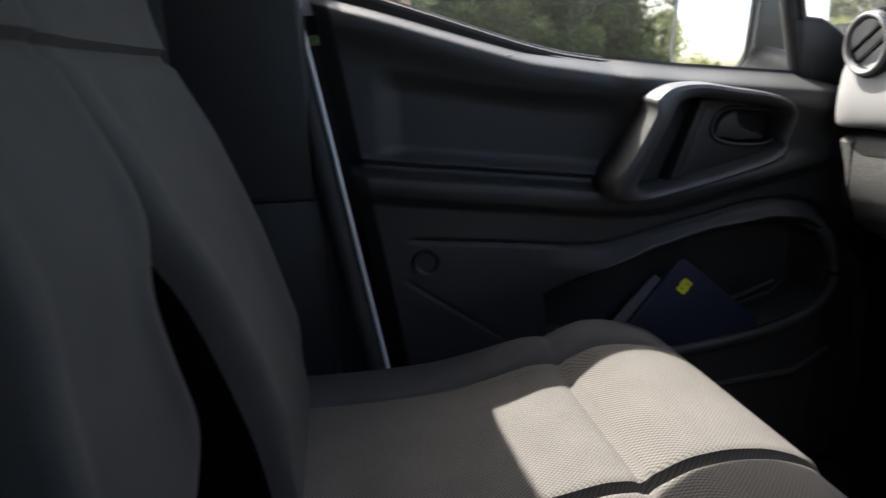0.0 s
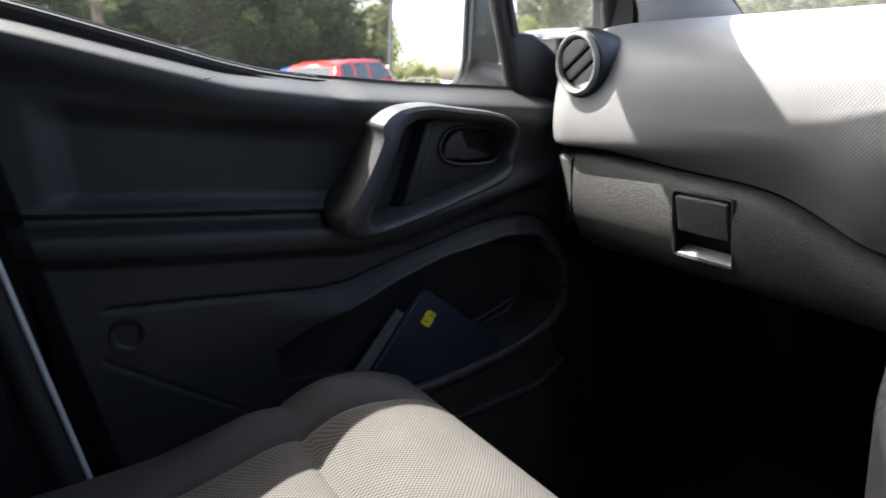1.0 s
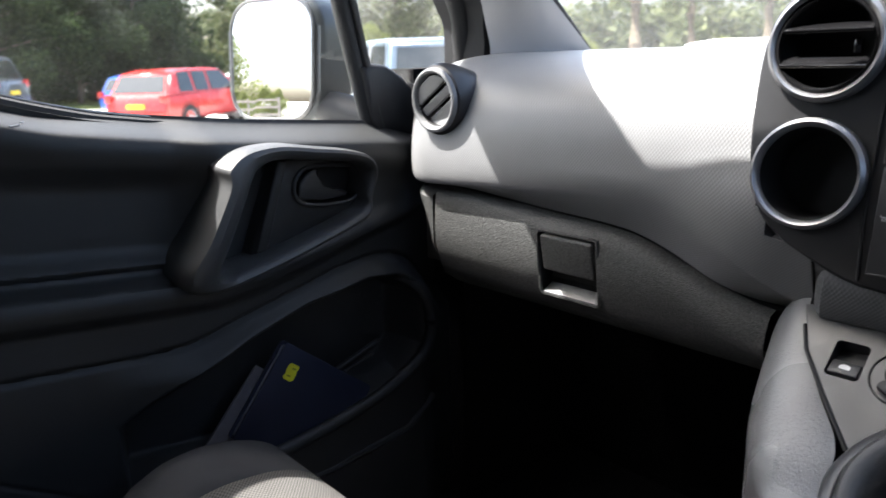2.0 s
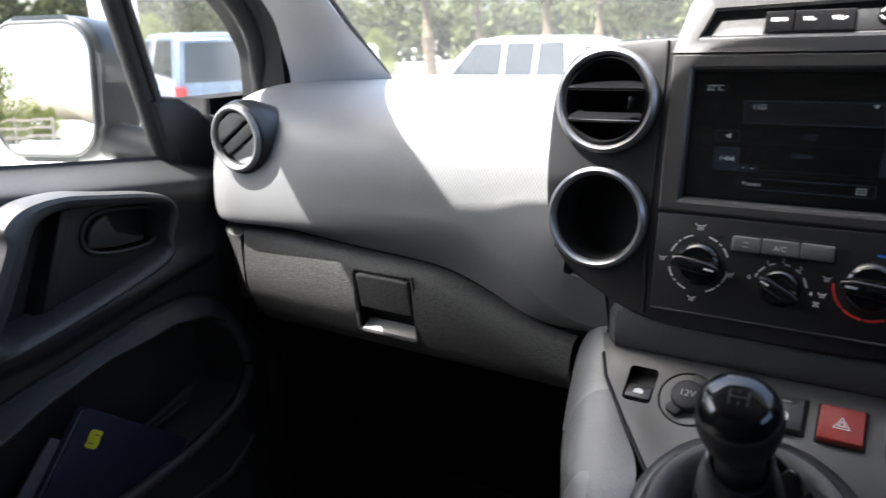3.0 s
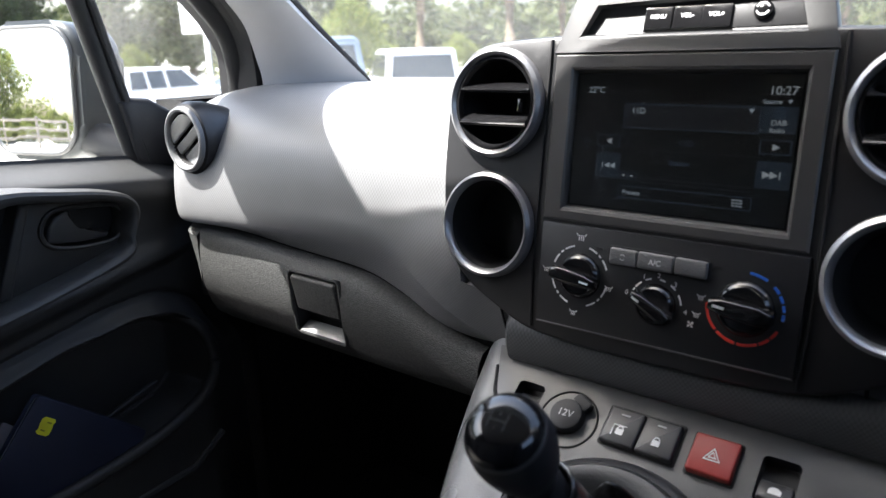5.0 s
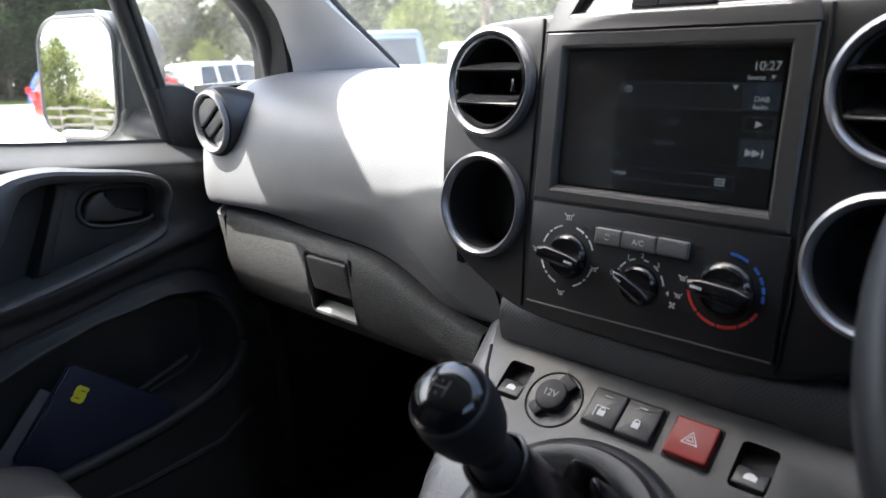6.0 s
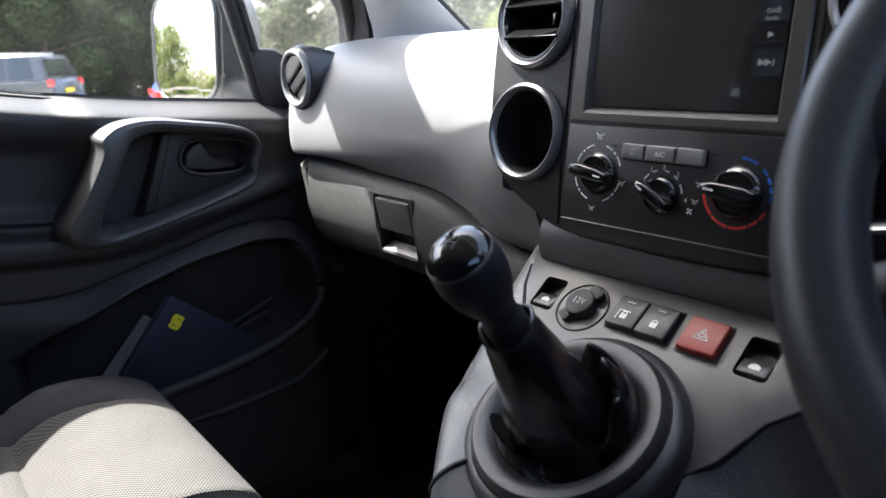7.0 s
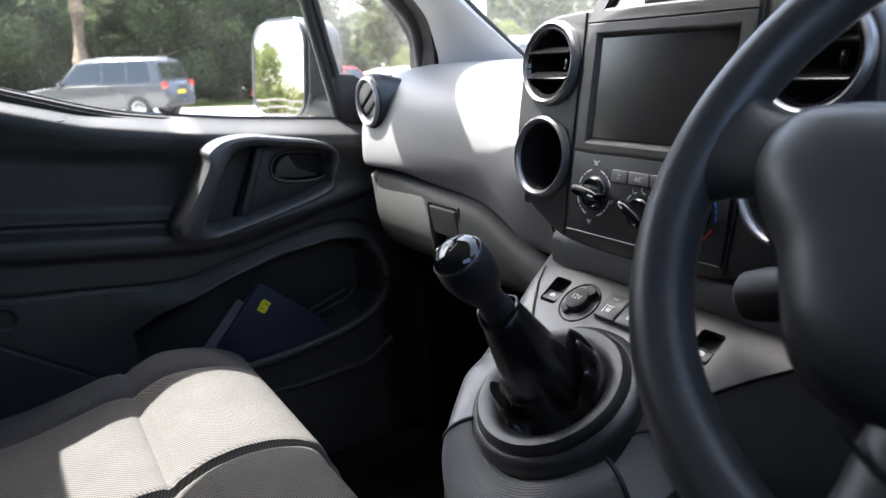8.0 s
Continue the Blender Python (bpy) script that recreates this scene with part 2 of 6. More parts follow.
def sheet(rows, thick=0.0, hole=None, closed=False):
    """A grid of points as a surface; thick gives it a back along its normals; hole(i, j) leaves faces out."""
    bm = bmesh.new()
    g = [[bm.verts.new(tuple(q)) for q in row] for row in rows]
    for i in range(len(g) - 1):
        m = len(g[i])
        for j in range(m if closed else m - 1):
            if hole and hole(i, j):
                continue
            bm.faces.new((g[i][j], g[i][(j + 1) % m], g[i + 1][(j + 1) % m], g[i + 1][j]))
    if thick:
        bmesh.ops.recalc_face_normals(bm, faces=bm.faces)
        bmesh.ops.solidify(bm, geom=list(bm.faces), thickness=thick)
    loose = [v for v in bm.verts if not v.link_faces]
    bmesh.ops.delete(bm, geom=loose, context="VERTS")
    return bm


def merge(*bms):
    out = bmesh.new()
    for b in bms:
        me = bpy.data.meshes.new("tmp")
        b.to_mesh(me)
        b.free()
        out.from_mesh(me)
        bpy.data.meshes.remove(me)
    return out


def lettering(text, size, m, mat, parent, name="lettering", bold=0.00003):
    cu = bpy.data.curves.new("text", "FONT")
    cu.body, cu.size, cu.align_x, cu.align_y, cu.extrude, cu.offset = text, size, "CENTER", "CENTER", 0.0001, bold
    tmp = bpy.data.objects.new("text", cu)
    me = bpy.data.meshes.new_from_object(tmp)
    bpy.data.objects.remove(tmp)
    me.transform(m)
    me.materials.clear()
    return dress(name, me, mat, parent, "", smooth=False)


def ss(a, b, v):
    t = np.clip((v - a) / (b - a), 0, 1)
    return t * t * (3 - 2 * t)


def rounded(w, h, r, n=5, cx=0.0, cy=0.0):
    out = []
    for qx, qy, a0 in ((1, 1, 0), (-1, 1, 90), (-1, -1, 180), (1, -1, 270)):
        for i in range(n + 1):
            a = radians(a0 + 90 * i / n)
            out.append((cx + qx * (w / 2 - r) + r * math.cos(a), cy + qy * (h / 2 - r) + r * math.sin(a)))
    return out


def ring_arc(r0, r1, a0, a1, z0, z1, n=10, cx=0.0, cy=0.0):
    pts = [(cx + r1 * math.cos(radians(a0 + (a1 - a0) * i / n)), cy + r1 * math.sin(radians(a0 + (a1 - a0) * i / n))) for i in range(n + 1)]
    pts += [(cx + r0 * math.cos(radians(a1 + (a0 - a1) * i / n)), cy + r0 * math.sin(radians(a1 + (a0 - a1) * i / n))) for i in range(n + 1)]
    return prism(pts, z0, z1)


def holed(outer, holes, depth, m, edge=0.004):
    """A plate with round holes, and a rounded outer edge."""
    bm = bmesh.new()
    loops = []
    for pts in [outer] + holes:
        vs = [bm.verts.new((x, y, 0)) for x, y in pts]
        loops.append([bm.edges.new((vs[i], vs[(i + 1) % len(vs)])) for i in range(len(vs))])
    bmesh.ops.triangle_fill(bm, use_beauty=True, use_dissolve=False, edges=[e for l in loops for e in l])
    c = (sum(x for x, y in outer) / len(outer), sum(y for x, y in outer) / len(outer))
    first = [e.verts[0] for e in loops[0]]
    prev = list(first)
    for grow, z in ((edge * 0.6, -edge * 0.3), (edge, -edge), (edge, -depth)):
        ring = []
        for v in first:
            d = Vector((v.co.x - c[0], v.co.y - c[1], 0)).normalized()
            ring.append(bm.verts.new((v.co.x + d.x * grow, v.co.y + d.y * grow, z)))
        for i in range(len(first)):
            j = (i + 1) % len(first)
            bm.faces.new((prev[i], prev[j], ring[j], ring[i]))
        prev = ring
    bm.transform(m)
    return bm


# ---- cabin shell ----
def cabin():
    tagged(part("floor", span(-0.9, 0.9, -0.6, 1.15, 0.36, 0.40), CARPET), "black carpeted van floor in deep shade", "floor", kind="structure")
    tagged(part("wall_rear", span(-0.9, 0.9, -0.66, -0.60, 0.36, 1.72), BLACK), "black bulkhead behind the seats", "wall", kind="structure")
    tagged(part("wall_front", span(-0.9, 0.9, 1.05, 1.10, 0.36, 1.17), CARPET), "black lined bulkhead of the footwell", "wall", kind="structure")
    tagged(part("ceiling", span(-0.76, 0.76, -0.62, 0.40, 1.645, 1.72, 0.01), LINING), "unseen felt roof lining, darkened against bounced light", "ceiling", kind="structure")
    # unseen driver's side: sill, pillars and roof frame, window opening sized to steer light
    tagged(part("wall_right", merge(span(0.78, 0.88, -0.62, 1.05, 0.36, 1.27), span(0.74, 0.84, -0.62, -0.12, 1.20, 1.72), span(0.74, 0.84, 0.42, 0.86, 1.20, 1.72), span(0.74, 0.84, -0.62, 0.86, 0.44, 1.20), span(0.74, 0.84, -0.12, 0.42, 1.57, 1.72)), DOOR_BLACK), "unseen black driver side, opening sized for light", "wall", kind="structure")
    tagged(part("trim_right", tube([(0.69, 0.95, 1.16), (0.66, 0.68, 1.42), (0.62, 0.40, 1.66)], 0.045, 10), PILLAR), "pale grey driver side pillar trim", "pillar", kind="structure")
    # passenger side: rear pillar, roof rail, sill below the door
    tagged(part("wall_left", merge(span(-0.84, -0.72, -0.62, -0.30, 0.36, 1.72, 0.01), span(-0.90, -0.735, -0.31, -0.115, 0.36, 0.955, 0.012), prism([(-0.31, 0.95), (-0.128, 0.95), (-0.128, 1.21), (-0.265, 1.72), (-0.31, 1.72)], -0.90, -0.728, 0.012, Matrix(((0, 0, 1, 0), (1, 0, 0, 0), (0, 1, 0, 0), (0, 0, 0, 1))), 3)), BLACK), "black plastic pillar trim beside the seat", "pillar", kind="structure")
    tagged(part("roof_rail", tube([(-0.72, -0.30, 1.66), (-0.71, 0.1, 1.665), (-0.70, 0.34, 1.665)], 0.035, 10), PILLAR), "pale grey roof rail trim", "trim", kind="structure")
    lining = thing("footwell_lining", "black carpet lining at the sides of the footwell", "lining", kind="structure")
    for box_ in ((-0.88, -0.80, 0.72, 1.10, 0.36, 1.17), (0.80, 0.88, 0.72, 1.10, 0.36, 1.17), (-0.80, -0.74, 0.76, 1.10, 0.36, 1.12), (-0.90, -0.86, -0.16, 0.80, 0.36, 0.60)):
        part("lining_panel", span(*box_), CARPET, lining)
    # windscreen and its header
    rows = []
    for x in np.linspace(-0.66, 0.66, 34):
        bow = -0.001 + 0.006 * float(ss(0.56, 0.48, abs(x))) + 0.056 * float(ss(0.45, 0.22, abs(x)))
        rows.append([(x, y + bow * k, z) for y, z, k in ((0.36, 1.66, 0), (0.37, 1.63, 0.3), (0.435, 1.568, 1), (0.452, 1.566, 1), (0.458, 1.572, 1), (0.456, 1.585, 1), (0.415, 1.66, 0.5), (0.36, 1.66, 0))])
    tagged(part("trim_header", sheet(rows), PILLAR), "pale grey header above the windscreen", "trim", kind="structure")
    rows = [[(x * (1 - 0.12 * v), 0.99 + 0.05 * (1 - (x / 0.66) ** 2) * (1 - v) - 0.535 * v, 1.185 + 0.395 * v) for x in np.linspace(-0.70, 0.70, 13)] for v in np.linspace(0, 1, 9)]
    g = tagged(part("window_1", sheet(rows, 0.004), SCREEN_GLASS), "dusty curved windscreen glass", "windscreen", kind="structure")
    g.visible_shadow = False


cabin()

# left front pillar: pale trim between the window frame and the windscreen
left_edge = spline([(-0.735, 0.818, 1.12), (-0.722, 0.814, 1.18), (-0.717, 0.811, 1.224), (-0.706, 0.792, 1.28), (-0.694, 0.74, 1.335), (-0.675, 0.61, 1.46), (-0.655, 0.50, 1.58), (-0.65, 0.44, 1.65)], 40)
right_edge = spline([(-0.66, 1.03, 1.12), (-0.645, 0.963, 1.18), (-0.64, 0.925, 1.21), (-0.633, 0.85, 1.265), (-0.625, 0.79, 1.31), (-0.615, 0.684, 1.388), (-0.604, 0.551, 1.487), (-0.590, 0.480, 1.540), (-0.605, 0.43, 1.62)], 40)
rows = []
for a, b in zip(left_edge, right_edge):
    mid = (a + b) / 2 + np.array((0.022, -0.022, 0.0))
    rows.append([tuple((1 - f) ** 2 * a + 2 * f * (1 - f) * mid + f * f * b) for f in np.linspace(0, 1, 9)])
tagged(part("trim_left", sheet(rows, 0.02), PILLAR), "pale grey front pillar trim beside the windscreen", "pillar", kind="structure")
tagged(part("windscreen_seal", tube([tuple(q + np.array((0.001, 0.002, 0.001))) for q in right_edge], 0.0048, 8), RUBBER), "black rubber seal along the windscreen", "seal", kind="structure")
# window frame of the quarter light
glass_edge = spline([(-0.80, 0.800, 1.10), (-0.80, 0.805, 1.16), (-0.80, 0.806, 1.233), (-0.80, 0.790, 1.268), (-0.798, 0.757, 1.312), (-0.79, 0.63, 1.425), (-0.778, 0.515, 1.494), (-0.768, 0.38, 1.568)], 40)
rows = [[tuple(a * (1 - f) + b * f + np.array((0.012 * math.sin(f * math.pi), 0, 0))) for f in np.linspace(0, 1, 6)] for a, b in zip(left_edge, glass_edge)]
tagged(part("door_frame_front", sheet(rows, 0.02), RUBBER), "black door frame along the front pillar", "trim", kind="structure")
tagged(part("door_frame_top", tube([(-0.768, 0.395, 1.580), (-0.763, 0.29, 1.604), (-0.761, 0.20, 1.622), (-0.760, 0.10, 1.644), (-0.760, 0.0, 1.650), (-0.760, -0.22, 1.650)], lambda f: 0.030 - 0.008 * float(ss(0.1, 0.45, f)), 10), RUBBER), "black frame above the door window", "trim", kind="structure")
frame_curve = [tuple(q + np.array((-0.022, 0.0, -0.004))) for q in left_edge]
tagged(part("door_seal", merge(tube(frame_curve, 0.021, 12), tube([(x - 0.028, y - 0.012, z - 0.012) for x, y, z in frame_curve], 0.018, 12)), RUBBER), "black rubber door seal round the quarter window", "seal", kind="structure")


# ---- passenger door ----
def curve_y(ys, zs):
    ys, zs = np.array(ys), np.array(zs)
    fine = np.linspace(ys[0] - 0.1, ys[-1] + 0.1, 400)
    val = np.interp(fine, ys, zs)
    ker = np.hanning(25)
    sm = np.convolve(np.pad(val, 12, mode="edge"), ker / ker.sum(), mode="valid")
    return lambda y: np.interp(y, fine, sm)


brow = curve_y((-0.15, -0.12, 0.163, 0.428, 0.60, 0.72), (1.205, 1.198, 1.145, 1.113, 1.097, 1.085))
belt = curve_y((-0.15, -0.12, -0.03, 0.08, 0.18, 0.30, 0.428, 0.60, 0.72), (1.246, 1.236, 1.212, 1.178, 1.148, 1.128, 1.112, 1.096, 1.084))
groove = curve_y((-0.10, 0.30, 0.36, 0.50, 0.60), (0.990, 0.942, 0.932, 0.945, 0.955))
band_low = curve_y((-0.08, 0.08, 0.324, 0.394, 0.498, 0.569, 0.66), (0.953, 0.931, 0.902, 0.906, 0.928, 0.945, 0.962))
pocket_seam = curve_y((0.0, 0.134, 0.242, 0.298, 0.366, 0.458, 0.517, 0.579, 0.622, 0.667, 0.70), (0.882, 0.869, 0.856, 0.855, 0.871, 0.890, 0.904, 0.910, 0.905, 0.876, 0.82))
pocket_top = curve_y((0.20, 0.244, 0.294, 0.364, 0.457, 0.557, 0.611, 0.645), (0.780, 0.804, 0.821, 0.847, 0.870, 0.884, 0.878, 0.846))
pocket_bot = curve_y((0.20, 0.30, 0.391, 0.458, 0.54, 0.606, 0.634), (0.685, 0.683, 0.685, 0.690, 0.703, 0.722, 0.755))
PULL_OUT = [(0.343, 1.074), (0.374, 1.090), (0.424, 1.092), (0.48, 1.083), (0.535, 1.073), (0.575, 1.058), (0.592, 1.032), (0.582, 0.997), (0.568, 0.968), (0.473, 0.943), (0.38, 0.923), (0.328, 0.918), (0.290, 0.929), (0.281, 0.956), (0.309, 0.996), (0.341, 1.052)]
PULL_IN = [(0.390, 1.050), (0.400, 1.061), (0.430, 1.068), (0.486, 1.061), (0.540, 1.053), (0.568, 1.044), (0.576, 1.030), (0.570, 1.006), (0.558, 0.984), (0.464, 0.958), (0.375, 0.941), (0.352, 0.939), (0.340, 0.945), (0.342, 0.960), (0.353, 0.985), (0.374, 1.025)]
pull_path = [np.array(o) * 0.55 + np.array(i) * 0.45 for o, i in zip(spline(PULL_OUT, 96, True), spline(PULL_IN, 96, True))]


def inside_pull(y, z):
    inside, n = False, len(pull_path)
    for i in range(n):
        (y0, z0), (y1, z1) = pull_path[i], pull_path[(i + 1) % n]
        if (z0 > z) != (z1 > z) and y < (y1 - y0) * (z - z0) / (z1 - z0) + y0:
            inside = not inside
    return inside


def door_x(y, z):
    b, g, bl, ps = belt(y), groove(y), band_low(y), pocket_seam(y)
    x = -0.744
    # swelling round the pocket
    lobe = ss(ps + 0.002, ps - 0.035, z) * ss(0.16, 0.36, y)
    x += 0.034 * lobe
    x -= 0.005 * math.exp(-((z - ps) / 0.0035) ** 2) * ss(-0.01, 0.02, y)
    # arm-rest band
    band = ss(bl - 0.012, bl + 0.008, z)
    x += 0.013 * band + 0.006 * band * math.exp(-((z - (bl + 0.02)) / 0.014) ** 2)
    # groove above it
    back = ss(0.36, 0.30, y)
    x -= 0.016 * back * ss(g - 0.007, g + 0.005, z)
    x -= 0.012 * back * (ss(g - 0.006, g + 0.005, z) - ss(g + 0.008, g + 0.019, z))
    upper = ss(g - 0.004, g + 0.03, z)
    x -= 0.014 * upper
    # shallow dish of the upper panel
    dish = ss(-0.045, 0.0, y) * ss(0.36, 0.26, y) * ss(g + 0.012, g + 0.04, z) * ss(brow(y) - 0.05, brow(y) - 0.085, z)
    x -= 0.016 * dish
    # rolled top edge
    x += 0.016 * math.exp(-((z - (b - 0.036)) / 0.026) ** 2)
    x -= 0.05 * ss(b - 0.024, b + 0.004, z)
    # front of the door falls away behind the dash
    x -= 0.05 * ss(0.63, 0.75, y)
    # a mould line low on the panel
    if -0.01 < y < 0.22:
        line = 0.816 - 0.71 * (y + 0.002)
        x -= 0.0018 * math.exp(-((z - line) / 0.003) ** 2) * ss(0.2, 0.12, y)
    # pocket
    if 0.18 < y < 0.66:
        d = min(z - pocket_bot(y), pocket_top(y) - z, (y - 0.20), (0.645 - y) * 1.0)
        x -= 0.075 * ss(0.0, 0.030, d + 0.006)
    return x


door = thing("passenger_door", "black plastic passenger door panel with pull handle and open pocket", "door")
rear_edge = lambda z: -0.137 + (1.217 - z) * 0.178
rows = []
for fy in np.linspace(0, 1, 300):
    row = []
    for fz in np.linspace(0, 1, 290):
        z = 0.46 + 0.745 * fz
        y0 = rear_edge(z) + 0.013
        y = y0 + (0.74 - y0) * fy
        z = 0.46 + (float(belt(y)) + 0.006 - 0.46) * fz
        x = door_x(y, z)
        if 0.28 < y < 0.61 and 0.90 < z < 1.10 and inside_pull(y, z):
            x = -0.792
        row.append((x - 0.02 * max(0, 1 - fy * 40), y, z))
    rows.append(row)
part("panel", sheet(rows), DOOR_BLACK, door)
part("door_shell", span(-0.90, -0.86, -0.14, 0.80, 0.40, 1.09), BODY, door, "silver outer skin of the door")
# black fillers added behind the panel to stop sun leaking past its edge
part("door_filler", merge(span(-0.858, -0.80, -0.14, 0.80, 0.40, 0.47), span(-0.858, -0.800, -0.14, -0.06, 0.40, 1.16), span(-0.858, -0.800, -0.07, 0.02, 0.40, 0.90)), RUBBER, door)

to_side = Matrix(((0, 0, 1, 0), (1, 0, 0, 0), (0, 1, 0, 0), (0, 0, 0, 1)))
# pull handle: a closed loop, proudest at its slanted grip
outer = spline(PULL_OUT, 128, True)
inner = spline(PULL_IN, 128, True)
rows = []
for o, i in zip(outer, inner):
    grip = float(ss(0.46, 0.33, (o[0] + i[0]) / 2)) * float(ss(0.905, 0.96, (o[1] + i[1]) / 2))
    top = float(ss(1.02, 1.06, (o[1] + i[1]) / 2))
    low = float(ss(0.985, 0.95, (o[1] + i[1]) / 2)) * (1 - grip)
    peak = -0.742 + 0.050 * grip + 0.022 * top * (1 - grip) + 0.004
    mid = (o + i) / 2
    lift = 0.0015 + 0.004 * (1 - low)
    peak = max(peak, float(door_x(o[0], o[1])) + lift, float(door_x(mid[0], mid[1])) + lift)
    base = -0.772
    row = []
    for f, h in ((0.0, 0.0), (0.0, 0.55), (0.06, 0.82), (0.18, 0.96), (0.38, 1.0), (0.62, 0.96), (0.84, 0.82), (0.97, 0.55), (1.0, 0.25), (1.0, -0.3)):
        q = o * (1 - f) + i * f
        row.append((base + (peak - base) * h, q[0], q[1]))
    rows.append(row)
rows.append(rows[0])
peaks = [max(q[0] for q in r) for r in rows[:-1]]
smooth = [sum(peaks[(k + d) % len(peaks)] for d in range(-10, 11)) / 21 for k in range(len(peaks))]
rows = [[(-0.772 + (x + 0.772) * (sm + 0.772) / (pk + 0.772), y, z) for x, y, z in r] for r, pk, sm in zip(rows, peaks, smooth)]
rows.append(rows[0])
part("pull_handle", sheet(rows), material("satin dark door handle", (0.062, 0.063, 0.064), 0.40, grain=(1500, 0.25), mottle=(12, 0.1)), door, "smooth charcoal looped pull handle")

HANDLE_DARK = material("charcoal handle plastic", (0.026, 0.027, 0.028), 0.42, grain=(1500, 0.25), mottle=(12, 0.1))
LATCH = [(0.469, 1.020), (0.476, 1.039), (0.495, 1.049), (0.538, 1.047), (0.570, 1.041), (0.580, 1.024), (0.573, 1.003), (0.556, 0.993), (0.51, 0.994), (0.478, 1.003)]
loop = spline(LATCH, 60, True)
part("handle_plate", holed([(0.458, 1.068), (0.50, 1.068), (0.552, 1.060), (0.583, 1.038), (0.584, 1.020), (0.570, 0.982), (0.545, 0.968), (0.47, 0.952), (0.398, 0.936), (0.418, 0.98)], [[tuple(q) for q in loop]], 0.03, to_side @ Matrix.Translation((0, 0, -0.7645)), 0.006), HANDLE_DARK, door, "smooth charcoal plate behind the pull handle")
# latch in its bezel
latch = part("latch_bezel", tube([(-0.7635, q[0], q[1]) for q in loop], 0.0034, 8, True, up=(1, 0, 0)), HANDLE_DARK, door)
rows = []
for x, k in ((-0.764, 1.0), (-0.785, 0.98), (-0.7885, 0.94), (-0.789, 0.5), (-0.789, 0.02)):
    rows.append([(x, 0.526 + (q[0] - 0.526) * k, 1.024 + (q[1] - 1.024) * k) for q in loop])
part("latch_dish", sheet(rows, 0, None, True), RUBBER, latch)
lever = [(0.474, 1.008), (0.479, 1.028), (0.490, 1.040), (0.504, 1.046), (0.510, 1.043), (0.509, 1.020), (0.516, 1.014), (0.552, 1.010), (0.557, 1.005), (0.552, 0.999), (0.515, 1.001), (0.484, 1.004)]
part("latch_lever", prism(lever, -0.784, -0.7625, 0.005, to_side, 4), material("satin grey latch plastic", (0.045, 0.046, 0.048), 0.36, grain=(1500, 0.2), mottle=(20, 0.1)), latch, "dark grey door latch lever")
part("handle_ridge", prism([(0.447, 1.064), (0.462, 1.064), (0.420, 0.948), (0.402, 0.946)], -0.79, -0.758, 0.005, to_side, 3), HANDLE_DARK, door)
part("speaker_screw_cap", merge(lathe([(0.0, -0.743), (0.013, -0.743), (0.016, -0.740), (0.0195, -0.7395), (0.021, -0.744)], 32, Matrix.Translation((0, 0.022, 0.848)) @ Matrix.Rotation(radians(90), 4, "Y"))), BLACK, door)
part("pocket_rib", merge(tube([(-0.765, 0.50, 0.737), (-0.752, 0.585, 0.772)], 0.004, 8), tube([(-0.765, 0.53, 0.735), (-0.757, 0.578, 0.751)], 0.003, 8)), DOOR_BLACK, door)
part("pocket_lip", tube(spline([(-0.752, 0.618, 0.874), (-0.722, 0.632, 0.862), (-0.709, 0.646, 0.840), (-0.707, 0.655, 0.805), (-0.707, 0.652, 0.770), (-0.709, 0.628, 0.738), (-0.711, 0.575, 0.712), (-0.712, 0.50, 0.695), (-0.712, 0.40, 0.684), (-0.713, 0.30, 0.680), (-0.718, 0.20, 0.684)], 50), 0.010, 10), DOOR_BLACK, door)
part("scuff", merge(tube([(float(door_x(y, 1.137)) + 0.0004, y, 1.137) for y in (0.146, 0.156)], 0.0009, 5), tube([(float(door_x(y, 1.139)) + 0.0004, y, 1.139) for y in (0.159, 0.163)], 0.0008, 5)), GREY_INK, door, "pale scuff on the door top")
part("lower_ledge", tube([(-0.722, 0.30, 0.632), (-0.712, 0.46, 0.621), (-0.708, 0.60, 0.632), (-0.715, 0.66, 0.665)], 0.006, 8), DOOR_BLACK, door)

# glazing of the door
seal_rise = curve_y((-0.14, -0.03, 0.08, 0.18, 0.24, 0.62), (0.006, 0.005, 0.003, 0.000, -0.006, -0.008))
belt_line = [(-0.806, y, float(belt(y)) + float(seal_rise(y))) for y in np.linspace(-0.14, 0.62, 40)]
part("window_seal", merge(tube(belt_line, 0.008, 8), sheet([[(-0.801, y, z - 0.06), (-0.799, y, z)] for x, y, z in belt_line], 0.008)), RUBBER, door)
part("window_edge", tube([(x - 0.004, y, z + 0.010) for x, y, z in belt_line], 0.0018, 6), SATIN, door, "thin bright edge of the window channel")
# black frame that rises behind the seat
part("window_frame_rear", prism([(-0.15, 1.17), (0.0, 1.185), (-0.050, 1.202), (-0.086, 1.222), (-0.128, 1.36), (-0.184, 1.56), (-0.21, 1.66), (-0.25, 1.66)], -0.815, -0.79, 0.003, to_side), RUBBER, door)
part("divider", tube([(-0.800, 0.632, 1.085), (-0.800, 0.612, 1.17), (-0.795, 0.583, 1.29), (-0.780, 0.545, 1.42), (-0.765, 0.52, 1.50)], 0.0135, 10), RUBBER, door, "black bar dividing door window and quarter light")
part("divider_inner", tube([(-0.786, 0.642, 1.085), (-0.788, 0.624, 1.17), (-0.782, 0.595, 1.29), (-0.768, 0.556, 1.42)], 0.006, 8), DOOR_BLACK, door)
pane = part("window_pane", prism([(-0.14, 1.14), (0.63, 1.08), (0.53, 1.50), (0.42, 1.60), (-0.22, 1.62)], -0.812, -0.808, 0, to_side), GLASS, door, "clear dusty door window")
pane.visible_shadow = False
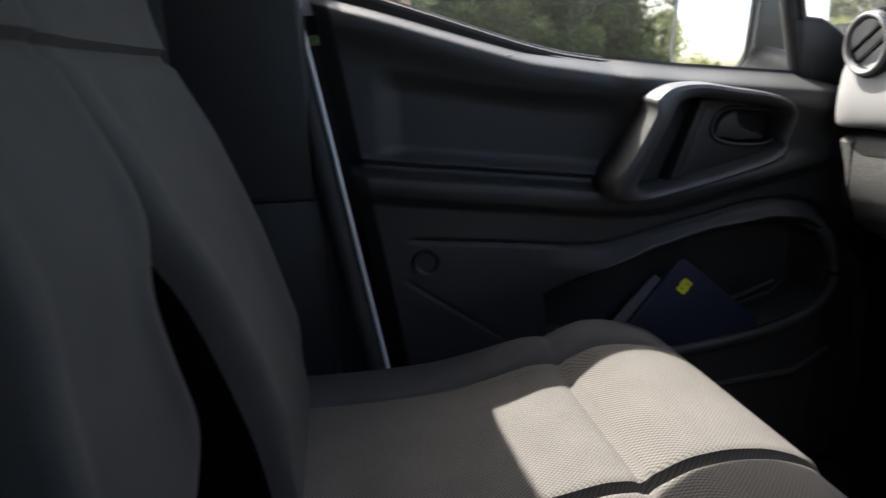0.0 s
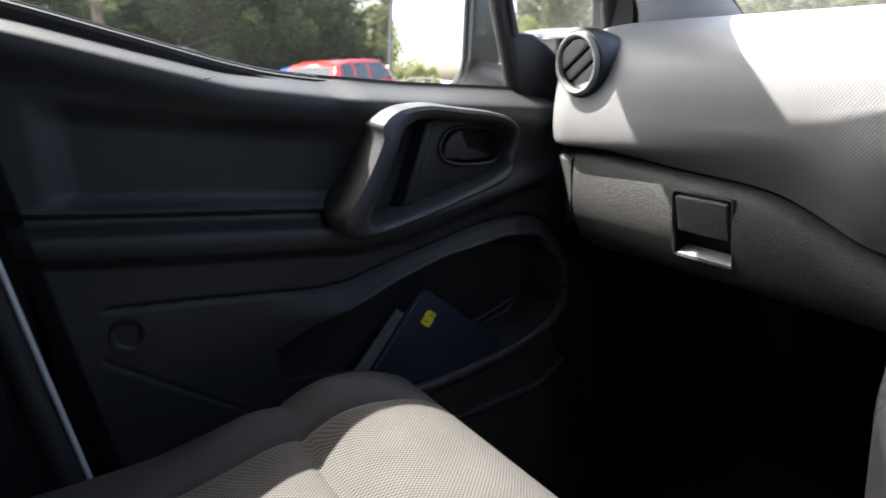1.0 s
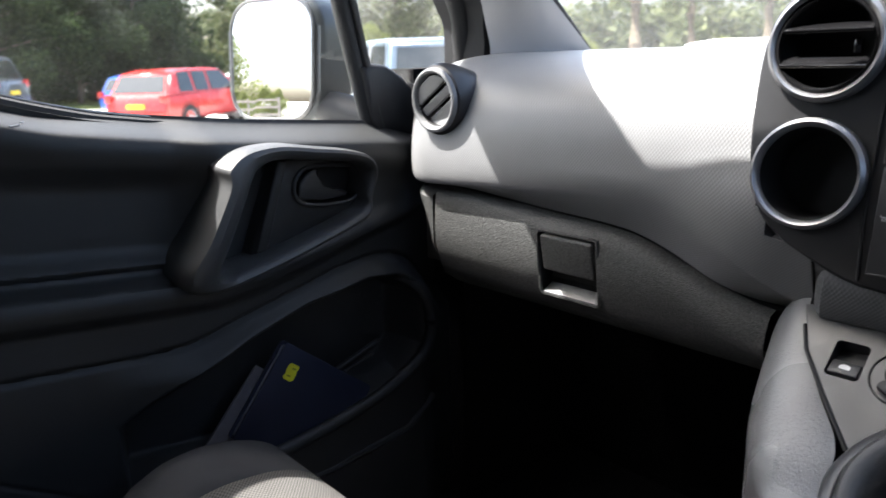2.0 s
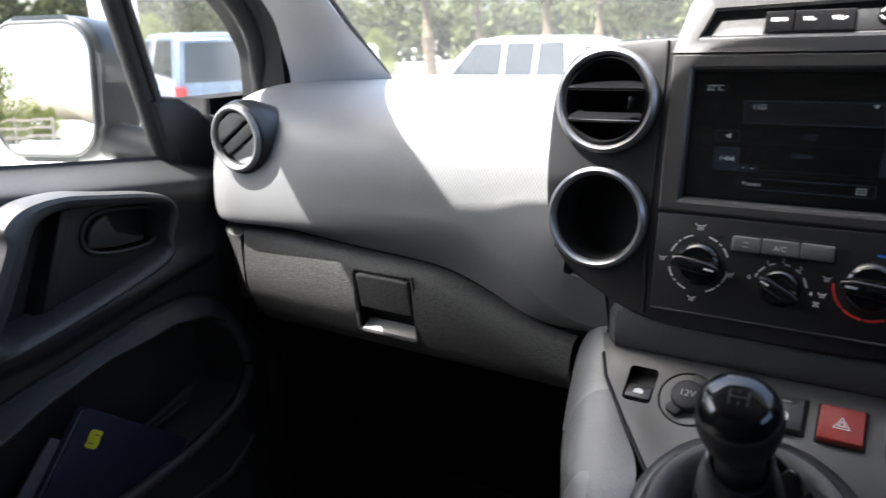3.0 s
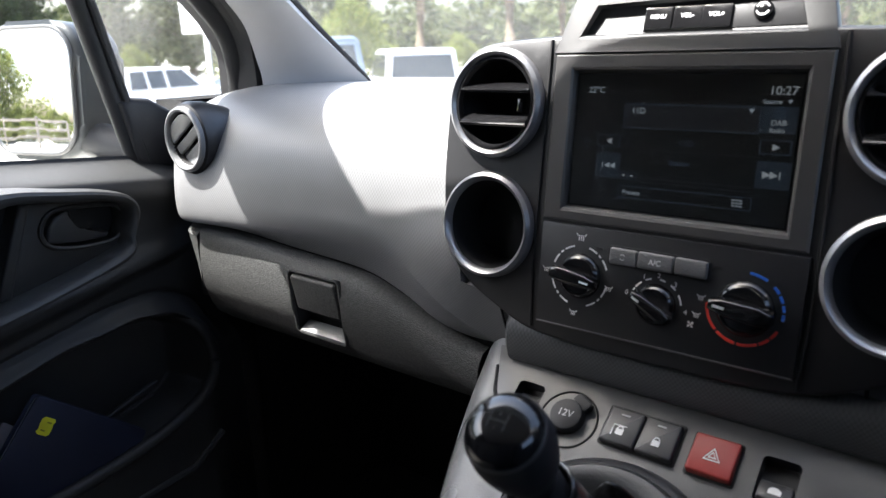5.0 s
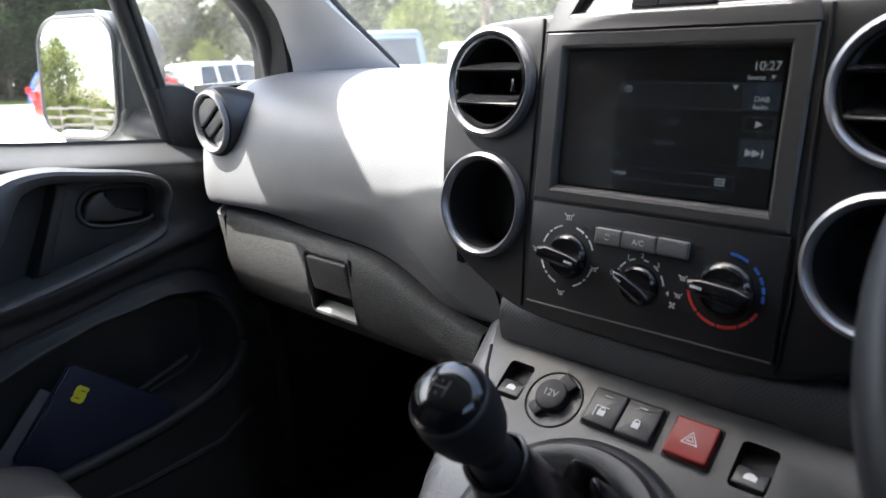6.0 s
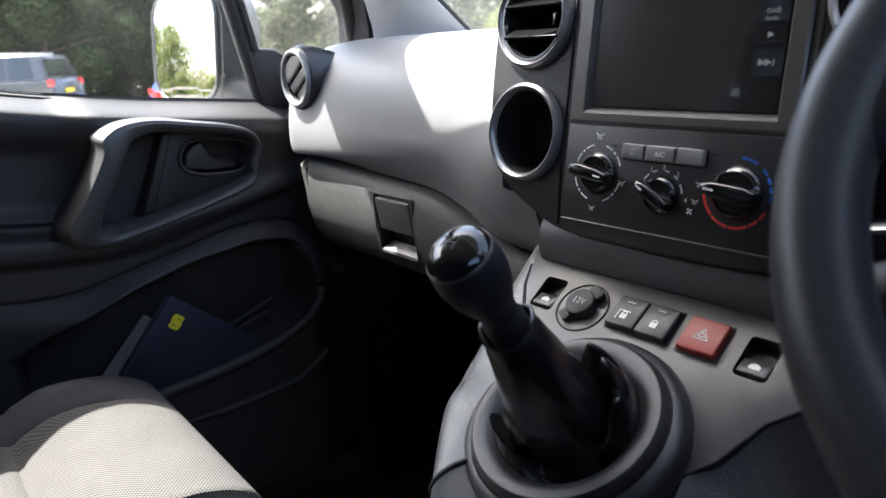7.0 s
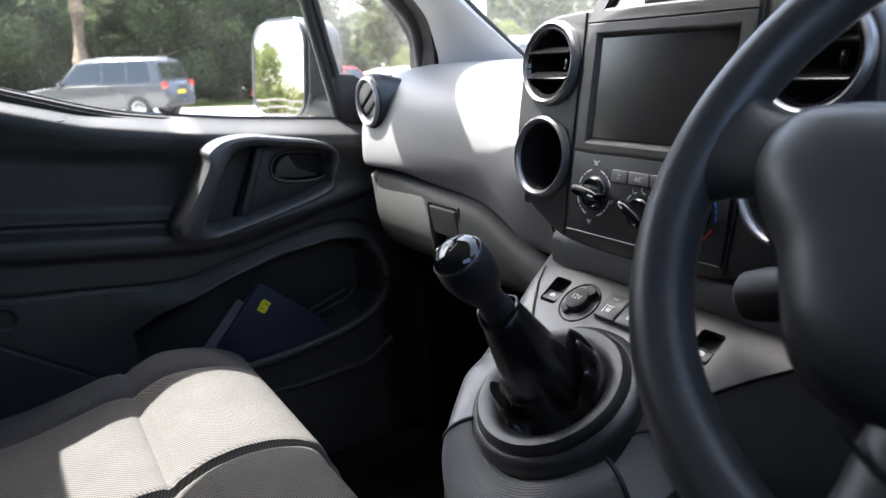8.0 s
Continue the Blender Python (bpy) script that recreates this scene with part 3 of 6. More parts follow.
pane = part("quarter_pane", prism([(0.63, 1.09), (0.82, 1.13), (0.82, 1.24), (0.78, 1.33), (0.55, 1.50)], -0.812, -0.808, 0, to_side), QUARTER_GLASS, door, "smeared quarter window")
pane.visible_shadow = False
# mirror sail inside
SAIL = [(0.608, 1.176), (0.628, 1.1815), (0.655, 1.178), (0.685, 1.160), (0.712, 1.135), (0.735, 1.10), (0.735, 1.06), (0.632, 1.07), (0.622, 1.11)]
part("mirror_sail", prism(SAIL, -0.80, -0.781, 0.009, to_side, 4), BLACK, door, "black triangular cover inside the door mirror")
part("sail_front", prism([(0.70, 1.150), (0.74, 1.140), (0.86, 1.150), (0.86, 1.04), (0.70, 1.05)], -0.80, -0.776, 0.008, to_side, 3), BLACK, door)
# edge of the doorway
strip = [(-0.764 + 0.060 * float(ss(1.25, 0.62, z)), float(rear_edge(z)), z) for z in np.linspace(1.30, 0.60, 24)]
# paler than the body paint, as the strong light on the door edge
DOOR_PAINT_LIT = material("silver door edge paint, paled as if lit", (0.75, 0.76, 0.78), 0.3, coat=0.4, mottle=(5, 0.03))
tagged(part("door_edge", tube(strip, 0.0032, 8), DOOR_PAINT_LIT), "thin silver painted edge of the doorway", "trim", kind="structure")
tagged(part("doorway_seal", tube([(x + 0.006, y - 0.020, z) for x, y, z in strip], 0.0155, 10), RUBBER), "black rubber doorway seal", "seal", kind="structure")
tagged(part("door_frame", prism([(-0.150, 1.200), (-0.098, 1.200), (-0.114, 1.26), (-0.222, 1.66), (-0.26, 1.66)], -0.835, -0.786, 0.002, to_side), DOOR_PAINT_LIT), "silver painted rear frame of the door", "trim", kind="structure")

# door mirror
mm = Matrix(((0.954, -0.30, 0, -0.985), (0.30, 0.954, 0.092, 0.582), (0, -0.092, 1, 1.190), (0, 0, 0, 1)))
mirror = thing("door_mirror", "dark grey door mirror with a bright framed glass", "mirror")
face = rounded(0.170, 0.182, 0.045, 8)
flat = Matrix(((1, 0, 0, 0), (0, 0, -1, 0), (0, 1, 0, 0), (0, 0, 0, 1)))
part("housing", prism(rounded(0.196, 0.206, 0.055, 8), -0.085, 0.0, 0.012, mm @ flat @ Matrix.Rotation(0, 4, "X"), 4, True), material("dark mirror housing", (0.03, 0.035, 0.037), 0.35, coat=0.3, mottle=(14, 0.1)), mirror)
rows = [[mm @ flat @ Vector((x * k, y * k, 0.0085 - (x * x + y * y) * k * k / 2.6)) for x, y in face] for k in np.linspace(0.01, 1, 16)]
part("glass", sheet(rows, 0, None, True), MIRROR, mirror, "slightly domed mirror glass", angle=60)
part("glass_rim", tube([mm @ flat @ Vector((x * 1.02, y * 1.02, 0.0065 - 0.6 * (x * x + y * y) / 2.6)) for x, y in face], 0.0032, 8, True, up=(0, -1, 0)), BEZEL, mirror)
part("stalk", tube([mm @ Vector((0.08, 0.03, -0.07)), (-0.86, 0.66, 1.10), (-0.80, 0.67, 1.09)], 0.028, 10), BLACK, mirror)

# book and papers in the pocket
book = thing("notebook", "navy notebook standing in the door pocket", "book")
corner = [Vector((-0.722, 0.413, 0.830)), Vector((-0.716, 0.541, 0.722)), Vector((-0.716, 0.455, 0.610)), Vector((-0.722, 0.327, 0.718))]
ex, ey = (corner[1] - corner[0]), (corner[3] - corner[0])
lx, ly = ex.length, ey.length
ex.normalize()
ez = ex.cross(ey).normalized()
ey = ez.cross(ex)
if ez.x < 0:
    ez = -ez
bk = Matrix(((ex.x, ey.x, ez.x, corner[0].x), (ex.y, ey.y, ez.y, corner[0].y), (ex.z, ey.z, ez.z, corner[0].z), (0, 0, 0, 1)))
part("cover", prism(rounded(lx, ly, 0.006, 4, lx / 2, ly / 2), -0.001, 0.0015, 0.001, bk), NAVY, book)
part("pages", prism(rounded(lx - 0.008, ly - 0.008, 0.004, 3, lx / 2, ly / 2), -0.012, -0.0012, 0.0, bk), PAPER, book)
part("back_cover", prism(rounded(lx, ly, 0.006, 4, lx / 2, ly / 2), -0.0145, -0.0125, 0.0, bk), NAVY, book)
st = part("price_sticker", prism([(0.030, 0.016), (0.033, 0.013), (0.046, 0.013), (0.048, 0.016), (0.0465, 0.020), (0.048, 0.024), (0.048, 0.033), (0.045, 0.036), (0.033, 0.036), (0.030, 0.033), (0.0315, 0.0285), (0.030, 0.024)], 0.0016, 0.002, 0, bk @ Matrix.Translation((-0.010, 0.008, 0))), YELLOW, book, "small yellow price sticker")
part("print_bar", merge(box(0.006, 0.002, 0.0003, 0, bk @ Matrix.Translation((0.0275, 0.038, 0.0021))), box(0.006, 0.002, 0.0003, 0, bk @ Matrix.Translation((0.031, 0.027, 0.0021)))), material("faint ink", (0.3, 0.29, 0.02), 0.7), st)
tagged(part("folder", prism(rounded(0.12, 0.15, 0.003, 3, 0.052, 0.09), -0.020, -0.0165, 0, bk @ pose(-0.004, 0.03, 0, 0, 0, 3)), material("dark grey folder card", (0.13, 0.12, 0.13), 0.8, mottle=(60, 0.1))), "dark grey card folder behind the notebook", "folder")


# ---- dashboard ----
DX = (-0.73, -0.616, -0.461, -0.379, -0.333, -0.29, -0.235, -0.185, -0.14, 0, 0.14, 0.185, 0.235, 0.29, 0.333, 0.379, 0.461, 0.73)
dash_low = curve_y(DX, (1.022, 1.020, 1.008, 1.004, 0.999, 0.982, 0.960, 0.948, 0.949, 0.947, 0.949, 0.948, 0.960, 0.982, 0.999, 1.004, 1.008, 1.022))
dash_crease = curve_y((-0.73, -0.651, -0.511, -0.375, -0.308, -0.273, -0.214, -0.158, -0.1, 0.1, 0.158, 0.214, 0.273, 0.308, 0.375, 0.511, 0.73), (1.028, 1.028, 1.036, 1.046, 1.046, 1.034, 0.996, 0.964, 0.958, 0.958, 0.964, 0.996, 1.034, 1.046, 1.046, 1.036, 1.028))


def dash_row(x):
    ax = abs(x)
    zb, zc = float(dash_low(x)), float(dash_crease(x))
    pts = [(1.03, 1.188), (0.95, 1.186), (0.86, 1.190), (0.77, 1.188), (0.70, 1.180), (0.655, 1.164), (0.626, 1.138), (0.612, 1.105), (0.606, 1.072), (0.6045, max(zc + 0.012, zb + 0.022)), (0.608, zc - 0.004), (0.620, (zc + zb) / 2 - 0.002), (0.636, zb)]
    end = 0.045 * max(0, (ax - 0.645) / 0.08) ** 2
    fwd = 0.013 * float(ss(0.30, 0.18, ax))
    out = []
    for q in spline(pts, 48):
        y = q[0] + end * (1 if q[0] < 0.9 else 0) - fwd * float(ss(1.10, 1.05, q[1])) * (1 if q[0] < 0.7 else 0)
        y += 0.030 * float(ss(0.26, 0.15, ax)) * float(np.clip((1.03 - q[1]) / 0.08, 0, 1)) * (1 if q[0] < 0.7 else 0)
        # hollow behind the vents and the radio
        lim = float(np.interp(q[1], (1.022, 1.035, 1.06, 1.09, 1.2), (0.136, 0.1655, 0.1895, 0.2005, 0.2005)))
        y += 0.09 * float(ss(lim, lim - 0.006, ax)) * float(ss(1.022, 1.030, q[1])) * (1 if q[0] < 0.76 else 0)
        out.append((x, y, q[1]))
    return out


dash = thing("dashboard", "grey textured plastic dashboard in hard sunlight", "dashboard")
part("upper_shell", sheet([dash_row(x) for x in sorted(set(np.linspace(-0.722, 0.722, 150)) | set(np.linspace(-0.21, 0.21, 240)))], 0.006), DASH, dash)
# rounded roll of the dash between the climate panel and the switches
rows = []
for x in np.linspace(-0.143, 0.215, 60):
    end = 0.020 * float(ss(-0.133, -0.143, x)) + 0.006 * float(ss(0.205, 0.215, x))
    rows.append([(x, y + end, z) for y, z in spline([(0.610, 1.012), (0.596, 1.005), (0.5895, 0.996), (0.5880, 0.985), (0.5890, 0.975), (0.5915, 0.968), (0.597, 0.9645), (0.608, 0.963)], 24)])
# the dash plastic again, with the roll's shade put into its grey
part("dash_roll", sheet(rows), material("dash plastic with shade in its grey", (0.115, 0.116, 0.118), 0.46, weave=(0.0038, (0.078, 0.079, 0.080), 0.25, False), mottle=(9, 0.06), spec=0.45), dash, "textured dash roll, darkened for shade")
# dark seams either side of the middle section
for sx in (-1, 1):
    seam = [(sx * 0.1435, q[1] - 0.0008, q[2]) for q in dash_row(0.1435) if 0.945 < q[2] < 1.03 and q[1] < 0.7]
    part("seam", tube(seam, 0.0012, 6), RUBBER, dash)

# glovebox with its handle let into the face
HX0, HX1, HZ0, HZ1 = -0.463, -0.377, 0.905, 0.986


def glove_row(x):
    zb = float(dash_low(x)) - 0.004
    k = float(ss(-0.19, -0.24, x))
    top = [(0.640, zb), (0.628, zb - 0.003), (0.6222, zb - 0.010)]
    face = [(0.6195, max(0.986, 0.0) if zb > 1.0 else zb - 0.018), (0.6172, min(0.960, zb - 0.03)), (0.6192, min(0.935, zb - 0.04)), (0.6275, HZ0 if zb > 0.96 else min(HZ0, zb - 0.05))]
    low = [(0.640, 0.887), (0.658, 0.873), (0.688, 0.863), (0.73, 0.857), (0.80, 0.855)]
    return [(x, y, z) for y, z in top + face + low]


gx = sorted(set(list(np.linspace(-0.647, HX0, 14)) + list(np.linspace(HX0, HX1, 7)) + list(np.linspace(HX1, -0.186, 22))))
inside = lambda i, j: HX0 - 1e-6 <= gx[i] < HX1 - 1e-6 and 3 <= j < 6
glove = part("glovebox", sheet([glove_row(x) for x in gx], 0, inside), DASH_GRAIN, dash, "grained grey glovebox lid")
rec = 0.022
hole = [(HX0, HZ0), (HX1, HZ0), (HX1, HZ1), (HX0, HZ1)]
gy = lambda z: float(np.interp(z, (HZ0, 0.935, 0.960, 0.986), (0.6275, 0.6192, 0.6172, 0.6195)))
verts = [(x, gy(z), z) for x, z in hole] + [(x, gy(z) + rec, z) for x, z in hole]
finish("recess", verts, [(4, 5, 6, 7)] + [(i, (i + 1) % 4, 4 + (i + 1) % 4, 4 + i) for i in range(4)], BLACK, glove)
part("recess_edge", tube([(x, gy(z) - 0.001, z) for x, z in rounded(HX1 - HX0, HZ1 - HZ0, 0.006, 4, (HX0 + HX1) / 2, (HZ0 + HZ1) / 2)], 0.0022, 6, True, up=(0, 1, 0)), DASH_GRAIN, glove)
part("flap", prism(rounded(0.076, 0.046, 0.004, 4), -0.006, 0.004, 0.003, Matrix.Translation((-0.420, 0.6225, 0.959)) @ Matrix.Rotation(radians(101), 4, "X"), 3), DASH_GRAIN, glove, "smooth grey glovebox release flap")
part("lip", box(0.080, 0.020, 0.005, 0.002, Matrix.Translation((-0.419, 0.634, 0.9105)) @ Matrix.Rotation(radians(25), 4, "X")), DASH, glove)
# end cover by the door
rows = []
for z in np.linspace(1.016, 0.864, 20):
    x1 = -0.722 + 0.062 * float(ss(1.02, 0.90, z)) + 0.05 * float(ss(0.93, 0.84, z))
    rows.append([(-0.656 + (x1 + 0.656) * f, 0.6225 + 0.03 * f * f + 0.025 * float(ss(1.0, 1.016, z)) + 0.022 * float(ss(0.935, 0.89, z)) + 0.05 * float(ss(0.90, 0.864, z)), z) for f in np.linspace(0, 1, 8)])
part("end_cover", sheet(rows, 0.01), DASH_GRAIN, dash)
# knee panel on the driver's side, and solid black blocks filling the space under the dash
part("knee_panel", sheet([[(-q[0], q[1] + 0.01, q[2]) for q in glove_row(x)] for x in np.linspace(-0.70, -0.19, 24)]), DASH_GRAIN, dash)
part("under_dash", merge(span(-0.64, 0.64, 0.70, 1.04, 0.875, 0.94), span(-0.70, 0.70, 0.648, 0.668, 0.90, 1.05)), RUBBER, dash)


def end_vent(sx):
    m = Matrix.Translation((sx * 0.6215, 0.603, 1.1345)) @ Matrix.Rotation(radians(90), 4, "X")
    v = part("end_vent", lathe([(0.0315, -0.02), (0.0335, 0.0), (0.035, 0.004), (0.0375, 0.0052), (0.0400, 0.004), (0.0412, 0.0), (0.0412, -0.012)], 48, m), DASH, dash, "round pale grey air vent ring")
    part("vent_housing", lathe([(0.0410, -0.001), (0.0440, -0.003), (0.0465, -0.012), (0.0450, -0.028), (0.0365, -0.058), (0.020, -0.090)], 40, m), FASCIA, v)
    part("vent_well", lathe([(0.0, -0.016), (0.031, -0.016), (0.0335, -0.001)], 40, m), RUBBER, v)
    turn = m @ Matrix.Rotation(radians(33 * -sx), 4, "Z")
    for k, (c0, c1) in enumerate(((0.0100, 0.0300), (-0.0062, 0.0064), (-0.0300, -0.0098))):
        arc = []
        for f in np.linspace(0, 1, 9):
            y = c0 + (c1 - c0) * f
            arc.append((math.sqrt(max(0.0, 0.0315 ** 2 - y * y)), y))
        arc += [(-x, y) for x, y in reversed(arc)]
        part("vent_blade", prism(arc, -0.004, 0.0, 0.0018, turn @ Matrix.Translation((0, 0, -0.003 - 0.002 * k)) @ Matrix.Rotation(radians(9), 4, "X"), 3), CONSOLE_GREY, v, "grey closed vent shutter")


end_vent(-1)
end_vent(1)


# ---- centre stack ----
TILT_S = math.atan(0.15)
SM = Matrix(((1, 0, 0, 0), (0, math.sin(TILT_S), -math.cos(TILT_S), 0.600), (0, math.cos(TILT_S), math.sin(TILT_S), 1.111), (0, 0, 0, 1)))


def at(u, v, n=0.0, turn=0.0):
    return SM @ Matrix.Translation((u, v, n)) @ Matrix.Rotation(radians(turn), 4, "Z")


stack = thing("centre_stack", "charcoal centre console fascia with round vents and cup rings", "console")
half = [(0.0, -0.112), (-0.06, -0.1115), (-0.098, -0.109), (-0.120, -0.104), (-0.142, -0.0945), (-0.170, -0.080), (-0.192, -0.058), (-0.2035, -0.022), (-0.207, 0.02), (-0.206, 0.07), (-0.200, 0.10), (-0.186, 0.120), (-0.165, 0.128), (-0.130, 0.131), (-0.100, 0.132)]
outline = [tuple(q) for q in spline(half, 60)]
outline = outline + [(-x, y) for x, y in reversed(outline[1:])]


circle = lambda u, v, r, n=48: [(u + r * math.cos(math.tau * i / n), v + r * math.sin(math.tau * i / n)) for i in range(n)]
part("fascia", holed([(x * 0.985, y * 0.985) for x, y in outline], [circle(sx * 0.1545, v, 0.039) for sx in (-1, 1) for v in (0.079, -0.025)] + [[(-0.094, -0.006), (0.094, -0.006), (0.094, 0.113), (-0.094, 0.113)]], 0.03, SM), FASCIA, stack)


def round_vent(u, v, cup):
    m = at(u, v)
    ring = part("cup_ring" if cup else "vent_ring", lathe([(0.0385, 0.0015), (0.0395, 0.006), (0.0425, 0.0085), (0.0455, 0.006), (0.0465, 0.0)], 56, m), SATIN, stack, "satin silver ring")
    depth = 0.0012
    part("well", lathe([(0.0, -0.036), (0.034, -0.036), (0.0375, -0.01), (0.0392, 0.003)], 48, m), RUBBER, ring)
    if not cup:
        part("vent_frame", lathe([(0.0345, 0.002), (0.0365, 0.006), (0.0388, 0.006)], 48, m), GLOSS_BLACK, ring)
        for dv, tilt, w in ((0.013, -60, 0.034), (-0.014, -52, 0.033)):
            bl = part("vent_blade", prism([(-w, -0.007), (w, -0.007), (w, 0.001), (w * 0.86, 0.0085), (-w * 0.86, 0.0085), (-w, 0.001)], -0.0012, 0.0014, 0.001, m @ Matrix.Translation((0, dv, 0.002)) @ Matrix.Rotation(radians(tilt), 4, "X")), GLOSS_BLACK, ring, "glossy black vent blade")
        part("vent_tab", box(0.006, 0.012, 0.006, 0.001, m @ Matrix.Translation((0.022, -0.001, -0.004))), GLOSS_BLACK, ring)


for sx in (-1, 1):
    round_vent(sx * 0.1545, 0.079, False)
    round_vent(sx * 0.1545, -0.025, True)
# groove between the pods and the middle
for sx in (-1, 1):
    part("fascia_groove", tube([SM @ Vector((sx * u, v, 0.0004)) for u, v in ((0.1055, 0.13), (0.106, 0.05), (0.107, -0.05), (0.104, -0.105))], 0.0013, 6), RUBBER, stack)

# hood with the menu buttons above the screen
hood = thing("screen_hood", "charcoal hood above the screen with menu buttons", "hood")
HOOD = material("satin charcoal hood plastic", (0.034, 0.0335, 0.033), 0.42, grain=(1800, 0.12), mottle=(18, 0.1), spec=0.7)
HM = SM @ Matrix.Translation((0, 0.1194, 0.0026)) @ Matrix.Rotation(radians(-13), 4, "X")
rim_ = [(-0.1003, 0.0), (0.1003, 0.0), (0.0940, 0.027), (0.0910, 0.040), (0.0870, 0.0475), (0.0790, 0.0515), (-0.0790, 0.0515), (-0.0870, 0.0475), (-0.0910, 0.040), (-0.0940, 0.027)]
dip = [(-0.0825, 0.0098), (0.0815, 0.0105), (0.0720, 0.0415), (-0.0715, 0.0370)]
part("hood_shell", holed(rim_, [dip], 0.010, HM, 0.0012), HOOD, hood)
rows = []
for back, k, rise in ((-0.0012, 0.9995, 0.0), (-0.006, 1.002, 0.0005), (-0.030, 0.998, -0.001), (-0.075, 0.97, -0.008), (-0.12, 0.93, -0.03)):
    rows.append([HM @ Vector((u * k, v + rise * (v > 0.01), back)) for u, v in rim_])
part("hood_cover", sheet(rows, 0, None, True), HOOD, hood)
rows = []
for f, n in ((0.0, -0.0010), (0.04, -0.0024), (0.08, -0.0046), (0.12, -0.0056), (0.5, -0.0064), (1.0, -0.0072)):
    left, right = np.array(dip[0]) * (1 - f) + np.array(dip[3]) * f, np.array(dip[1]) * (1 - f) + np.array(dip[2]) * f
    rows.append([HM @ Vector((*(left + (right - left) * g), n)) for g in np.linspace(0, 1, 9)])
part("button_recess", sheet(rows), HOOD, hood)
part("button_strip", prism([(-0.0340, 0.0165), (0.0790, 0.0175), (0.0725, 0.0385), (-0.0330, 0.0355)], -0.0085, -0.0052, 0.0006, HM), FASCIA, hood)


def hat(u, v, n=0.0):
    return HM @ Matrix.Translation((u, v, n))


for u, word in ((-0.0225, "MENU"), (-0.001, "VOL-"), (0.0195, "VOL+")):
    b = part("menu_button", prism(rounded(0.0207, 0.0165, 0.0008, 3), -0.006, -0.0032, 0.0007, hat(u, 0.0258)), GLOSS_BLACK, hood)
    lettering(word, 0.0043, hat(u, 0.0268, -0.0030), WHITE_INK, b, bold=0.00012)
k = part("volume_knob", lathe([(0.0, -0.0022), (0.003, -0.0022), (0.0042, -0.0030), (0.006, -0.0030), (0.0066, -0.0044), (0.0068, -0.007)], 28, hat(0.0500, 0.0285)), GLOSS_BLACK, hood)
part("knob_ring", merge(ring_arc(0.0036, 0.0046, 20, 160, -0.0026, -0.0018), ring_arc(0.0036, 0.0046, 200, 340, -0.0026, -0.0018)), WHITE_INK, k).data.transform(hat(0.0500, 0.0285))
# infotainment unit
unit = thing("infotainment_unit", "touch screen radio in a dark silver bezel, switched on", "screen")
U0, U1, V0, V1 = -0.0810, 0.0835, 0.001, 0.1040
frame_out = [(-0.100, -0.012), (0.100, -0.012), (0.100, 0.1185), (-0.100, 0.1185)]
verts, faces = [], []
levels = [(frame_out, -0.004), (frame_out, 0.0010), ([(-0.0985, -0.0105), (0.0985, -0.0105), (0.0985, 0.117), (-0.0985, 0.117)], 0.0022), ([(-0.0850, -0.0045), (0.0875, -0.0045), (0.0875, 0.1085), (-0.0850, 0.1085)], 0.0026), ([(-0.0835, -0.0020), (0.0860, -0.0020), (0.0860, 0.1065), (-0.0835, 0.1065)], 0.0014), ([(U0, V0), (U1, V0), (U1, V1), (U0, V1)], -0.0045)]
for ring, n in levels:
    verts += [SM @ Vector((u, v, n)) for u, v in ring]
for lv in range(len(levels) - 1):
    faces += [(4 * lv + i, 4 * lv + (i + 1) % 4, 4 * lv + 4 + (i + 1) % 4, 4 * lv + 4 + i) for i in range(4)]
finish("bezel", verts, faces, BEZEL, unit, "dark silver bezel", angle=20)
panel = part("display", prism([(U0, V0), (U1, V0), (U1, V1), (U0, V1)], -0.006, -0.0038, 0, SM), SCREEN, unit, "dark glossy touch screen")


SCR = -0.006


def sat(u, v, n=0.0, turn=0.0):
    return at(u, v, n + SCR, turn)


def bar(u, v, w, h, mat, n=0.0024, name="screen_field"):
    return part(name, prism([(-w / 2, -h / 2), (w / 2, -h / 2), (w / 2, h / 2), (-w / 2, h / 2)], 0, 0.00012, 0, sat(u, v, n)), mat, panel)


def outline_box(u, v, w, h, mat, t=0.0005, n=0.00255):
    m = sat(u, v, n)
    return part("field_edge", merge(*[prism([(x - a / 2, y - b / 2), (x + a / 2, y - b / 2), (x + a / 2, y + b / 2), (x - a / 2, y + b / 2)], 0, 0.0001, 0, m) for x, y, a, b in ((0, h / 2, w, t), (0, -h / 2, w, t), (w / 2, 0, t, h), (-w / 2, 0, t, h))]), mat, panel)


def tri(u, v, s, d):
    return prism([(-s * d * 0.5, -s * 0.5), (s * d * 0.5, 0), (-s * d * 0.5, s * 0.5)], 0, 0.0001, 0, sat(u, v, 0.0027))


def upright(u, v, h):
    return prism([(-0.0004, -h / 2), (0.0004, -h / 2), (0.0004, h / 2), (-0.0004, h / 2)], 0, 0.0001, 0, sat(u, v, 0.0027))


lettering("22°C", 0.0066, sat(-0.0645, 0.0915, 0.0024), UI_TEXT, panel)
lettering("10:27", 0.0082, sat(0.0705, 0.0925, 0.0024), UI_BRIGHT, panel)
lettering("Source", 0.0042, sat(0.0645, 0.0853, 0.0024), UI_TEXT, panel)
bar(0.009, 0.0728, 0.098, 0.0175, UI_DIM)
outline_box(0.009, 0.0728, 0.098, 0.0175, UI_MID)
lettering("11D", 0.0062, sat(-0.0290, 0.0767, 0.0026), UI_TEXT, panel)
lettering("11D", 0.0062, sat(0.0095, 0.0543, 0.0026), UI_MID, panel)
